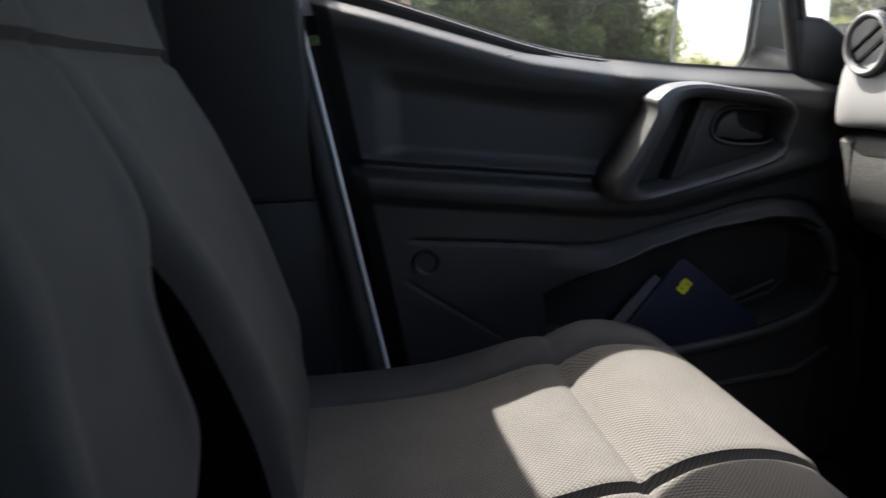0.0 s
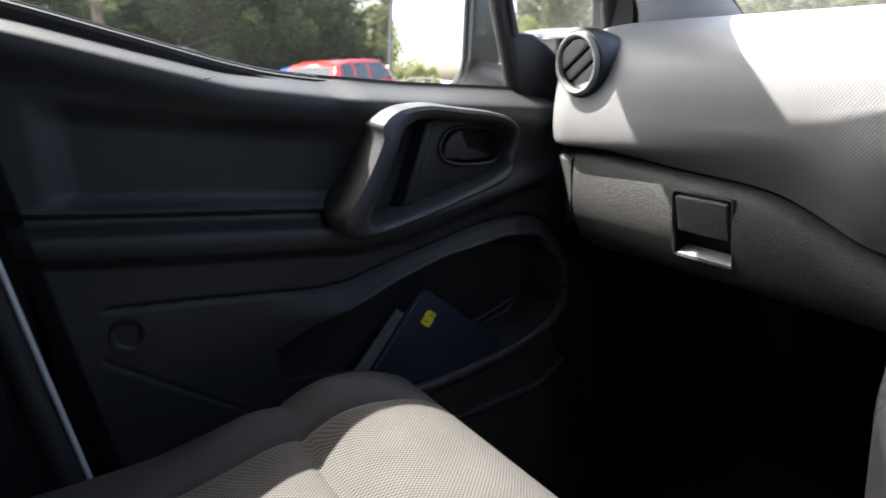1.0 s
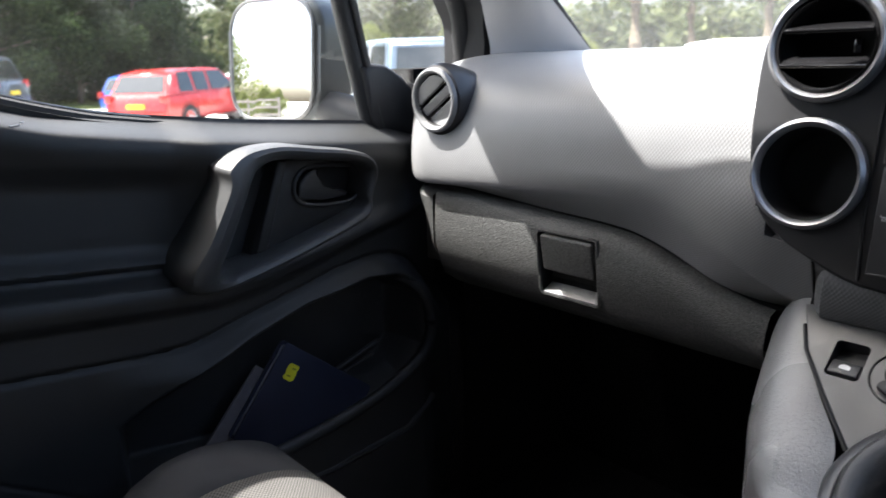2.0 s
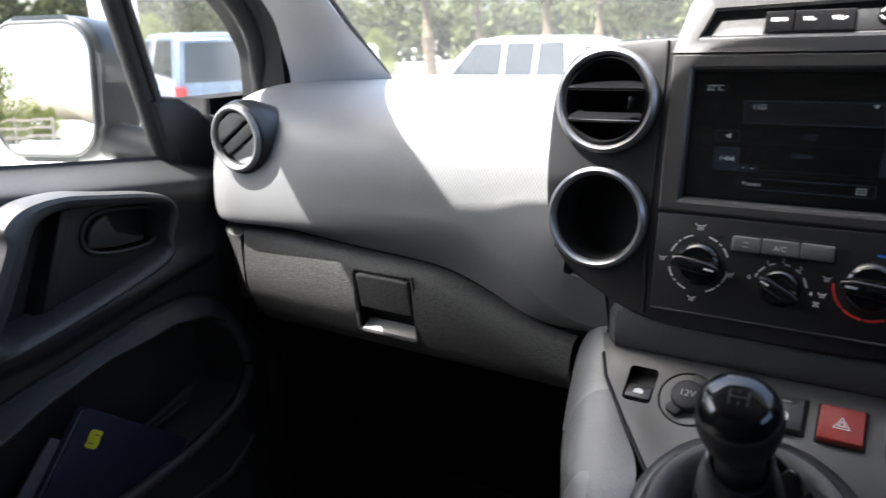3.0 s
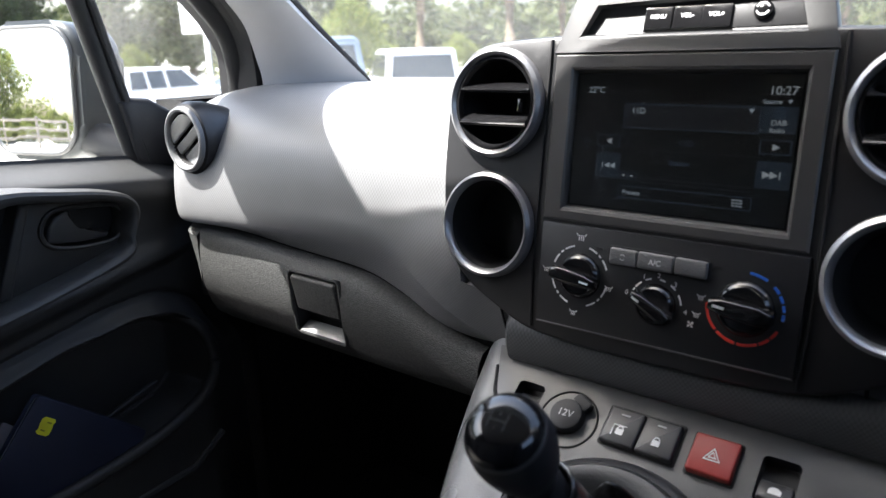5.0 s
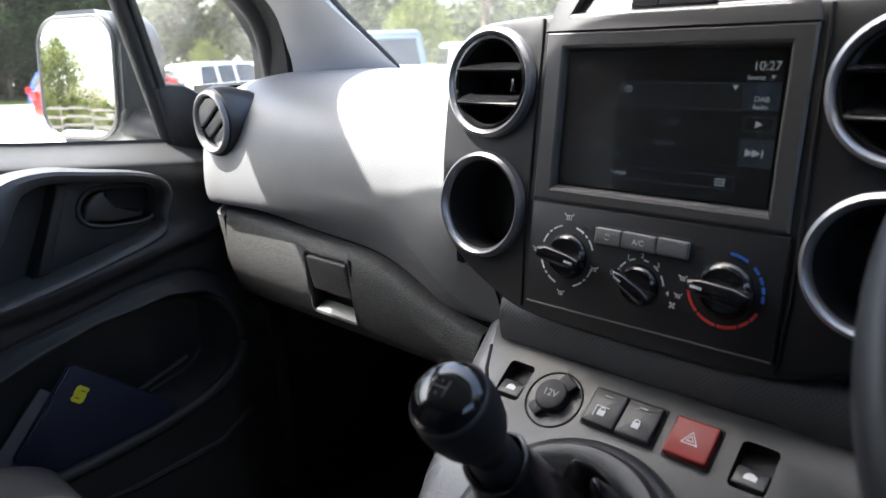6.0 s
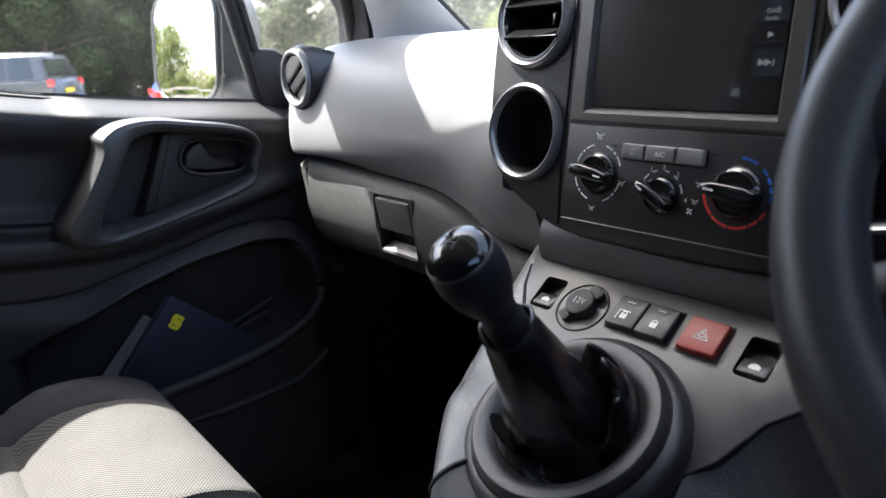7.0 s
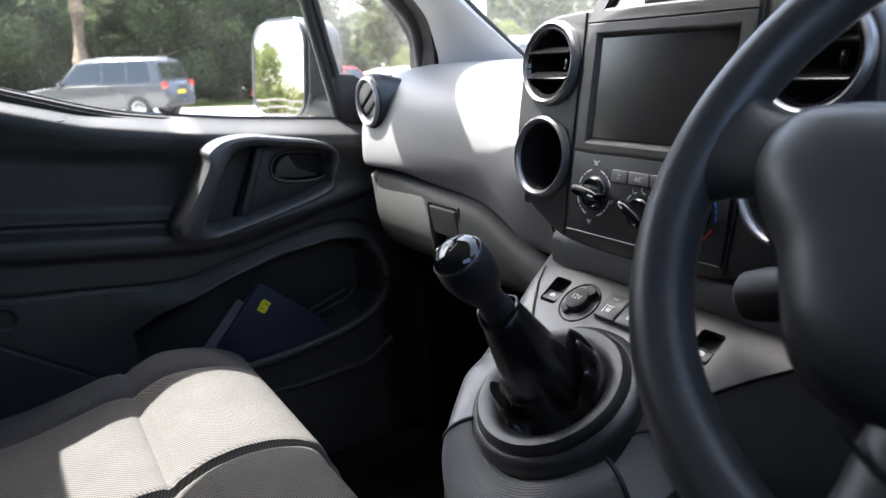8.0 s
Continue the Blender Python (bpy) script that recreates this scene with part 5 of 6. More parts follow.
part("gaiter_rim", lathe([(0.047, -0.026), (0.0505, -0.014), (0.0550, -0.0055), (0.0605, 0.0004), (0.0660, 0.0030), (0.0715, 0.0026), (0.0752, -0.0012), (0.0765, -0.008)], 64, BM), RIM_LEATHER, gear, "padded black leather rim")
part("gaiter_hem", tube([GM @ Vector((0.0190 * math.cos(a), 0.0190 * math.sin(a), -0.059 + 0.003 * math.sin(2 * a + 0.6))) for a in np.linspace(0, math.tau, 40)[:-1]], 0.0016, 8, True), LEATHER, gear)


# ---- steering wheel ----
WC = Vector((0.3854, 0.4285, 1.1364))
WM = Matrix.Translation(WC) @ Matrix.Rotation(radians(90 - 37.4), 4, "X")
wheel = thing("steering_wheel", "soft black three-spoke steering wheel", "steering wheel")
part("rim", tube([WM @ Vector((0.186 * math.cos(a), 0.186 * math.sin(a), 0)) for a in np.linspace(0, math.tau, 97)[:-1]], 0.0178, 20, True, up=WM.to_3x3() @ Vector((0, 0, 1))), WHEEL, wheel)
half = [(0.0, 0.036), (0.07, 0.035), (0.115, 0.033), (0.134, 0.026), (0.1415, 0.006), (0.138, -0.012), (0.126, -0.030), (0.107, -0.050), (0.095, -0.072), (0.080, -0.094), (0.052, -0.109), (0.0, -0.115)]
boss = half + [(-x, y) for x, y in reversed(half[1:-1])]
edge = spline(boss, 96, True)
rows = []
for k, h in ((0.99, -0.020), (1.0, -0.008), (1.002, 0.000), (0.995, 0.0065), (0.978, 0.0125), (0.945, 0.0185), (0.895, 0.0240), (0.83, 0.0280), (0.74, 0.0303), (0.60, 0.0318), (0.40, 0.0327), (0.2, 0.0332), (0.01, 0.0333)):
    rows.append([WM @ Vector((q[0] * k, (q[1] + 0.03) * k - 0.03, h)) for q in edge])
part("airbag_cover", sheet(rows, 0, None, True), WHEEL, wheel, "padded black airbag cover", angle=80)
part("cover_gap", tube([WM @ Vector((q[0] * 1.012, (q[1] + 0.03) * 1.012 - 0.03, -0.004)) for q in edge], 0.0035, 8, True), RUBBER, wheel)
part("cover_mark", merge(*[box(0.010 - 0.003 * k, 0.0011, 0.0006, 0, WM @ Matrix.Translation((-0.094 + 0.002 * k, 0.010 - 0.004 * k, 0.0245)) @ Matrix.Rotation(radians(-9), 4, "Z")) for k in range(2)]), RUBBER, wheel)
part("boss_back", prism([(x * 0.94, y * 0.9 - 0.004) for x, y in boss], -0.05, -0.010, 0.008, WM), BLACK, wheel)
for a, w in ((176.5, 0.029), (3.5, 0.029), (-90, 0.044)):
    rows = []
    for r in np.linspace(0.09, 0.186, 18):
        f = (r - 0.09) / 0.096
        ww = w * (1 - 0.06 * math.sin(f * math.pi)) * (1 + 0.9 * max(0.0, (f - 0.5) * 2) ** 2.5)
        rows.append([WM @ Matrix.Rotation(radians(a), 4, "Z") @ Vector((r, ww * math.copysign(abs(math.cos(t)) ** 0.7, math.cos(t)), -0.006 + 0.004 * f + 0.013 * math.sin(t))) for t in np.linspace(0, math.tau, 25)[:-1]])
    part("spoke", sheet(rows, 0, None, True), WHEEL, wheel)
part("spoke_joint", tube([WM @ Vector((x, y, 0.0078)) for x, y in ((-0.046, -0.119), (-0.026, -0.130), (0.0, -0.135), (0.026, -0.130), (0.046, -0.119))], 0.0016, 6), RUBBER, wheel)
part("column_shroud", tube([WC + Vector((0, 0.05, -0.035)), WC + Vector((0, 0.16, -0.12)), WC + Vector((0, 0.22, -0.16))], 0.06, 16), BLACK, wheel)
stalk = thing("indicator_stalk", "black column stalk beside the steering wheel", "stalk")
part("arm", tube([WC + Vector((-0.05, 0.09, -0.05)), (0.27, 0.505, 1.066), (0.225, 0.493, 1.050)], 0.009, 10), BLACK, stalk)
part("tip", lathe([(0.0, -0.002), (0.012, 0.0), (0.0168, 0.005), (0.0182, 0.022), (0.0165, 0.042), (0.0, 0.045)], 24, Matrix.Translation((0.197, 0.484, 1.036)) @ Matrix.Rotation(radians(72), 4, "Y")), BLACK, stalk)
# instrument hood on the driver's side
binn = thing("instrument_hood", "charcoal hood over the instruments", "hood")
rows = []
for y, h in ((0.60, 0.0), (0.605, 0.012), (0.64, 0.016), (0.74, 0.012), (0.86, 0.0)):
    rows.append([(0.385 + 0.150 * math.cos(a), y + 0.02 * math.cos(a) ** 2, 1.165 + (0.085 + h) * math.sin(a)) for a in np.linspace(0, math.pi, 28)])
part("hood", sheet(rows, 0.006), FASCIA, binn)
part("dial_face", span(0.25, 0.52, 0.70, 0.71, 1.10, 1.24), RUBBER, binn)


# ---- seats ----
def cushion(name, label, x0, x1, bolster, y1, lift):
    seat = thing(name, label, "seat")
    cx, hw = (x0 + x1) / 2, (x1 - x0) / 2
    rows = []
    prof = curve_y((-0.20, -0.10, 0.02, 0.08, 0.13, 0.158, 0.166, 0.174, 0.21, 0.25, 0.29, 0.325, 0.354, 0.376), tuple(lift + v for v in (0.726, 0.724, 0.727, 0.735, 0.744, 0.742, 0.741, 0.745, 0.760, 0.764, 0.760, 0.748, 0.728, 0.700)))
    for y in np.linspace(-0.20, y1, 96):
        row = []
        z0 = float(prof(y)) - 0.005 * math.exp(-((y - 0.165) / 0.006) ** 2)
        front = float(ss(y1 - 0.04, y1, y))
        for f in np.linspace(-1, 1, 81):
            x = cx + hw * f * (1 - 0.05 * front)
            z = z0 - 0.012 * max(0, (abs(f) - 0.955) / 0.045) ** 2.2 - 0.03 * front ** 2.5
            if bolster:
                b = math.exp(-((x - (x0 + 0.060)) / 0.045) ** 2)
                z += b * 0.028 * float(ss(-0.04, 0.16, y)) * float(ss(0.35, 0.20, y))
                z -= 0.005 * math.exp(-((x - (x0 + 0.100)) / 0.004) ** 2) * float(ss(0.33, 0.25, y))
            row.append((x, y, z))
        row = [(row[0][0] + 0.004, y, 0.56), (row[0][0] - 0.004, y, row[0][2] - 0.06)] + row + [(row[-1][0] + 0.004, y, row[-1][2] - 0.06), (row[-1][0] - 0.004, y, 0.56)]
        rows.append(row)
    rows.append([(x, y1 + 0.008, min(z - 0.03, 0.66)) for x, y, z in rows[-1]])
    rows.append([(x, y1 - 0.01, 0.56) for x, y, z in rows[-1]])
    split = 24 if bolster else 2
    part("cushion", sheet([r[split:] for r in rows]), FABRIC, seat, "grey woven seat cushion")
    part("side_bolster", sheet([r[:split + 1] for r in rows]), FABRIC_DARK, seat, "plain charcoal side of the seat")
    return seat


def backrest(seat, left, right, line, wing, outer):
    """left and right: curves of the edges over the height; outer: depth of a plain side panel beyond the left edge."""
    rows = []
    for q in spline(line, 80):
        y0, z = q
        x0, x1 = float(left(z)), float(right(z))
        cx, hw = (x0 + x1) / 2, (x1 - x0) / 2
        crease = 0.012 * math.exp(-((z - 1.143) / 0.006) ** 2)
        row = []
        for f in np.linspace(-1, 1, 49):
            e = abs(f)
            side = wing * math.exp(-((e - 0.80) / 0.16) ** 2) * float(ss(0.76, 0.84, z)) * float(ss(1.22, 1.05, z))
            y = y0 + side - 0.045 * max(0, (e - 0.90) / 0.10) ** 2.2 * 0.45 - crease
            row.append((cx + hw * f, y, z))
        far = outer * float(ss(0.88, 1.0, z))
        lead = [(x0 - 0.01, y0 - 0.15, z - 0.02), (x0 - far, y0 - 0.10, z - 0.015), (x0 - far * 1.15 - 0.004, y0 - 0.055, z - 0.01), (x0 - far * 0.8 - 0.002, y0 - 0.030, z - 0.005)]
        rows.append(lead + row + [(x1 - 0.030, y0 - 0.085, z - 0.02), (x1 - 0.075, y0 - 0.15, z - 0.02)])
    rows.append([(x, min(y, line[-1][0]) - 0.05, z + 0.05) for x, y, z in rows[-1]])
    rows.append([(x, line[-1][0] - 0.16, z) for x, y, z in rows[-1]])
    part("backrest", sheet([r[4:53] for r in rows]), FABRIC_SHADED, seat, "grey woven backrest, darkened for shade")
    part("back_side", sheet([r[:5] for r in rows]), FABRIC_DARK, seat, "plain charcoal side of the backrest")
    # right side is carpet black, standing for the shade between the backrests
    part("back_gap_side", sheet([r[52:] for r in rows]), CARPET, seat, "right side of the backrest, blackened as shade")


outer_seat = cushion("passenger_seat", "grey woven passenger seat, sunlit at its front edge", -0.665, -0.302, True, 0.374, 0.0)
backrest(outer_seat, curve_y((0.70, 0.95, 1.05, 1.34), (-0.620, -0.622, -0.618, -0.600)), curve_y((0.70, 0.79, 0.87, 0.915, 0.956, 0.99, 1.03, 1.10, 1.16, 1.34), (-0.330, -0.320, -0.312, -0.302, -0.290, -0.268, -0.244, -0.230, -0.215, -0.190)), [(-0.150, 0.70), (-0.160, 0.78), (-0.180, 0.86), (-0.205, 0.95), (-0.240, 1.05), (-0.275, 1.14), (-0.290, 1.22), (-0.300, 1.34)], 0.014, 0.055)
middle_seat = cushion("middle_seat", "grey woven middle seat beside the passenger seat", -0.298, -0.03, False, 0.362, -0.005)
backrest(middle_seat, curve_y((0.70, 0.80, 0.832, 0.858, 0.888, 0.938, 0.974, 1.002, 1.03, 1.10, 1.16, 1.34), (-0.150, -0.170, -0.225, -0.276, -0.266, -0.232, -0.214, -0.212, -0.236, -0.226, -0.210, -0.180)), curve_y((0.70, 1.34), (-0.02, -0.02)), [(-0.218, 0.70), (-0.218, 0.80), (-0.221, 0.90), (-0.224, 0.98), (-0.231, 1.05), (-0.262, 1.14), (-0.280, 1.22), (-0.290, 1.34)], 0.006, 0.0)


# ---- outside ----
ASPHALT = material("pale car park gravel", (0.56, 0.54, 0.50), 0.9, grain=(30, 4.0), mottle=(0.6, 0.18), spec=0.2)
GRASS = material("dry summer grass", (0.13, 0.15, 0.045), 0.9, grain=(25, 10), mottle=(0.8, 0.3), spec=0.1)
BARK = material("brown bark", (0.17, 0.135, 0.10), 0.9, grain=(20, 12), mottle=(6, 0.3), spec=0.1)
TIMBER = material("weathered fence timber", (0.34, 0.30, 0.25), 0.85, grain=(60, 2), mottle=(8, 0.2), spec=0.1)
TYRE = material("tyre rubber", (0.02, 0.02, 0.02), 0.8)
RIM = material("alloy rim", (0.45, 0.45, 0.46), 0.35, metal=0.7)
CAR_GLASS = material("tinted car glass", (0.02, 0.025, 0.028), 0.06, coat=0.5)
TAIL = material("red tail lamp", (0.45, 0.02, 0.015), 0.25, coat=0.5)
PLATE = material("yellow number plate", (0.7, 0.5, 0.02), 0.5)
LAMP = material("clear headlamp", (0.6, 0.62, 0.63), 0.15, coat=0.5)
SIGN = material("white sign board", (0.8, 0.8, 0.8), 0.5, mottle=(3, 0.03))


def leaf_material(name, a, b):
    m = material(name, a, 0.75, spec=0.2)
    nt = m.node_tree
    geo = nt.nodes.new("ShaderNodeNewGeometry")
    mx = nt.nodes.new("ShaderNodeMix")
    mx.data_type = "RGBA"
    mx.inputs[6].default_value, mx.inputs[7].default_value = (*a, 1), (*b, 1)
    nt.links.new(geo.outputs["Random Per Island"], mx.inputs[0])
    p = nt.nodes["Principled BSDF"]
    nt.links.new(mx.outputs[2], p.inputs["Base Color"])
    tr = nt.nodes.new("ShaderNodeBsdfTranslucent")
    nt.links.new(mx.outputs[2], tr.inputs["Color"])
    ms = nt.nodes.new("ShaderNodeMixShader")
    ms.inputs[0].default_value = 0.25
    nt.links.new(p.outputs[0], ms.inputs[1])
    nt.links.new(tr.outputs[0], ms.inputs[2])
    nt.links.new(ms.outputs[0], nt.nodes["Material Output"].inputs["Surface"])
    return m


LEAF_DARK = leaf_material("dark conifer leaves", (0.014, 0.028, 0.010), (0.056, 0.082, 0.026))
LEAF_MID = leaf_material("summer leaves", (0.055, 0.072, 0.028), (0.16, 0.175, 0.085))
LEAF_LIGHT = leaf_material("pale yellow-green leaves", (0.10, 0.14, 0.03), (0.24, 0.25, 0.07))


def ground_z(x, y):
    return -0.045 * float(np.clip(y - 1.5, 0, 16)) - 0.011 * float(np.clip(-x - 8, 0, 20))


gx_ = [-900, -300, -120, -70, -45] + list(np.linspace(-36, 36, 37)) + [45, 70, 120, 300, 900]
tagged(part("ground", sheet([[(x, y, ground_z(x, y)) for y in gx_] for x in gx_]), ASPHALT), "pale gravel car park in bright sun", "ground", kind="structure")


def leaves(bm_rng, blobs, count, size):
    """Many small leaf cards gathered in lumps."""
    verts, faces = [], []
    weights = [b[3] ** 2 for b in blobs]
    for _ in range(count):
        cx, cy, cz, r = bm_rng.choices(blobs, weights)[0]
        d = Vector((bm_rng.gauss(0, 1), bm_rng.gauss(0, 1), bm_rng.gauss(0, 1))).normalized()
        c = Vector((cx, cy, cz)) + d * r * (0.55 + 0.5 * bm_rng.random())
        a = Vector((bm_rng.gauss(0, 1), bm_rng.gauss(0, 1), bm_rng.gauss(0, 0.6))).normalized()
        b = a.cross(Vector((bm_rng.gauss(0, 1), bm_rng.gauss(0, 1), bm_rng.gauss(0, 1)))).normalized()
        s = size * (0.6 + 0.8 * bm_rng.random())
        i = len(verts)
        verts += [c - a * s, c + b * s * 0.42, c + a * s, c - b * s * 0.42]
        faces.append((i, i + 1, i + 2, i + 3))
    return verts, faces


def tree(name, label, seed, height, spread, mat, count, size, low=0.2, conifer=False):
    r = random.Random(seed)
    t = thing(name, label, "tree")
    trunk = [(0.15 * math.sin(k * 1.7 + seed), 0.15 * math.cos(k * 2.1 + seed) - 0.15 * math.cos(seed), height * 0.92 * k / 7) for k in range(8)]
    limbs = [tube(trunk, lambda f: 0.024 * height * (1 - 0.88 * f), 9)]
    blobs = []
    n = 22 if conifer else 16
    for k in range(n):
        f = low + (1 - low) * (k + 0.5) / n
        a = k * 2.4 + seed
        reach = spread * ((1.05 - f) if conifer else math.sin(min(1, (f - low) / (1 - low) * 0.85 + 0.25) * math.pi) ** 0.6) * (0.55 + 0.45 * r.random())
        base = Vector(trunk[min(7, int(f * 7))])
        base.z = height * f * 0.9
        tip = base + Vector((math.cos(a) * reach, math.sin(a) * reach, (-0.05 if conifer else 0.12) * height * (0.5 + r.random() * 0.5)))
        limbs.append(tube([base, base.lerp(tip, 0.5) + Vector((0, 0, 0.02 * height)), tip], lambda q: 0.006 * height * (1 - 0.85 * q), 5))
        for q in (0.45, 0.75, 1.0):
            c = base.lerp(tip, q)
            blobs.append((c.x + r.gauss(0, 0.15), c.y + r.gauss(0, 0.15), c.z, (0.10 if conifer else 0.13) * spread * (1.6 - 0.5 * q) + 0.25))
    blobs.append((trunk[-1][0], trunk[-1][1], height * 0.95, 0.12 * spread + 0.2))
    part("trunk", merge(*limbs), BARK, t)
    v, f = leaves(r, blobs, count, size)
    finish("crown", v, f, mat, t, smooth=False)
    return t


def place(az, dist, rot=0.0, eye=(0.3, 0.0), scale=1.0):
    x, y = eye[0] - dist * math.cos(radians(az)), eye[1] + dist * math.sin(radians(az))
    return Matrix.Translation((x, y, ground_z(x, y) - 0.02)) @ Matrix.Rotation(radians(rot), 4, "Z") @ Matrix.Diagonal((scale, scale, scale, 1))


def put(ob, m):
    ob.matrix_world = m
    return ob


def spread_copies(first, spots, label=""):
    for k, (az, d, rot, sc) in enumerate(spots):
        if k == 0:
            ob = put(first, place(az, d, rot, scale=sc))
        else:
            ob = copy_thing(first, place(az, d, rot))
            ob.matrix_world = place(az, d, rot, scale=sc)
        tagged(ob, group="trees round the car park")


dark = tree("tree", "dark conifer behind the parked cars", 3, 8.5, 3.4, LEAF_DARK, 34000, 0.095, 0.03, True)
spread_copies(dark, [(a, 41 + 5 * ((k * 37) % 10) / 10, k * 70, 0.85 + 0.25 * ((k * 53) % 10) / 10) for k, a in enumerate((-28, -22, -15, -8, -2, 3, 8, 13, 17, 21))])
broad = tree("tree", "broad dark green tree with low branches", 8, 7.5, 3.8, LEAF_DARK, 34000, 0.095, 0.03)
spread_copies(broad, [(-25, 38, 0, 1.0), (-11, 37, 50, 1.0), (0, 38, 90, 1.1), (6, 39, 10, 0.95), (11, 38, 140, 1.1), (16, 40, 200, 1.0), (20, 41, 260, 1.0)])
pale = tree("tree", "sunlit green tree beyond the car park", 12, 12, 4.4, LEAF_MID, 4500, 0.30, 0.16)
spread_copies(pale, [(33, 46, 0, 0.9), (27.5, 56, 120, 0.8), (39, 52, 80, 1.0), (44, 55, 30, 0.8), (73, 60, 160, 1.0), (80, 52, 220, 0.9), (96, 60, 20, 1.0)])
pine = tree("tree", "thin tall pine against the bright sky", 21, 16, 3.4, LEAF_MID, 2200, 0.34, 0.35, True)
spread_copies(pine, [(5.6, 31.5, 25, 0.9), (50, 48, 0, 1.0), (57, 44, 40, 1.05), (61, 52, 90, 0.95), (66, 47, 150, 1.0), (70, 55, 10, 1.0), (87, 50, 70, 0.9)])
shrub = tree("shrub", "yellow-green leafy shrub in the sun", 31, 4.2, 2.6, LEAF_LIGHT, 9000, 0.085, 0.02)
tagged(shrub, category="shrub")
for k, (az, d, rot, sc) in enumerate(((44.8, 36, 0, 1.0), (37, 38, 90, 0.8), (53, 38, 30, 0.6), (63, 36, 0, 0.5), (29, 40, 50, 0.6))):
    ob = shrub if k == 0 else copy_thing(shrub, place(az, d, rot))
    ob.matrix_world = place(az, d, rot, scale=sc)
# wood behind the trees
r_ = random.Random(77)
blobs = []
for k in range(150):
    az = -38 + 61 * k / 149
    d = 49 + 4 * r_.random()
    x, y = 0.3 - d * math.cos(radians(az)), d * math.sin(radians(az))
    # the layers above 8 m are added out of view, to block sky light
    for h in (0.8, 3.4, 6.0, 8.6, 11.4, 14.0):
        blobs.append((x, y, h + r_.random() * 1.5 - 0.8, 2.2 + r_.random()))
v, f = leaves(r_, blobs, 170000, 0.21)
tagged(finish("wood", v, f, LEAF_DARK, smooth=False), "dense dark green wood behind the car park", "wood", kind="stuff")
blobs = []
for k in range(90):
    az = 16 + 94 * k / 89
    d = 75 + 8 * r_.random()
    x, y = 0.3 - d * math.cos(radians(az)), d * math.sin(radians(az))
    for h in (0.5, 2.6):
        blobs.append((x, y, h - 0.7 + r_.random() * 1.8, 1.8 + r_.random()))
v, f = leaves(r_, blobs, 26000, 0.55)
tagged(finish("far_hedge", v, f, LEAF_MID, smooth=False), "pale green far hedge", "hedge", kind="stuff")
# grass verge in front of the wood
rows = []
for k in range(40):
    az = radians(-30 + 66 * k / 39)
    rows.append([(0.3 - d * math.cos(az), d * math.sin(az), ground_z(0.3 - d * math.cos(az), d * math.sin(az)) + 0.03) for d in (33, 36, 40, 48, 62)])
tagged(part("grass_verge", sheet(rows), GRASS), "dry grass verge below the trees", "grass", kind="structure")


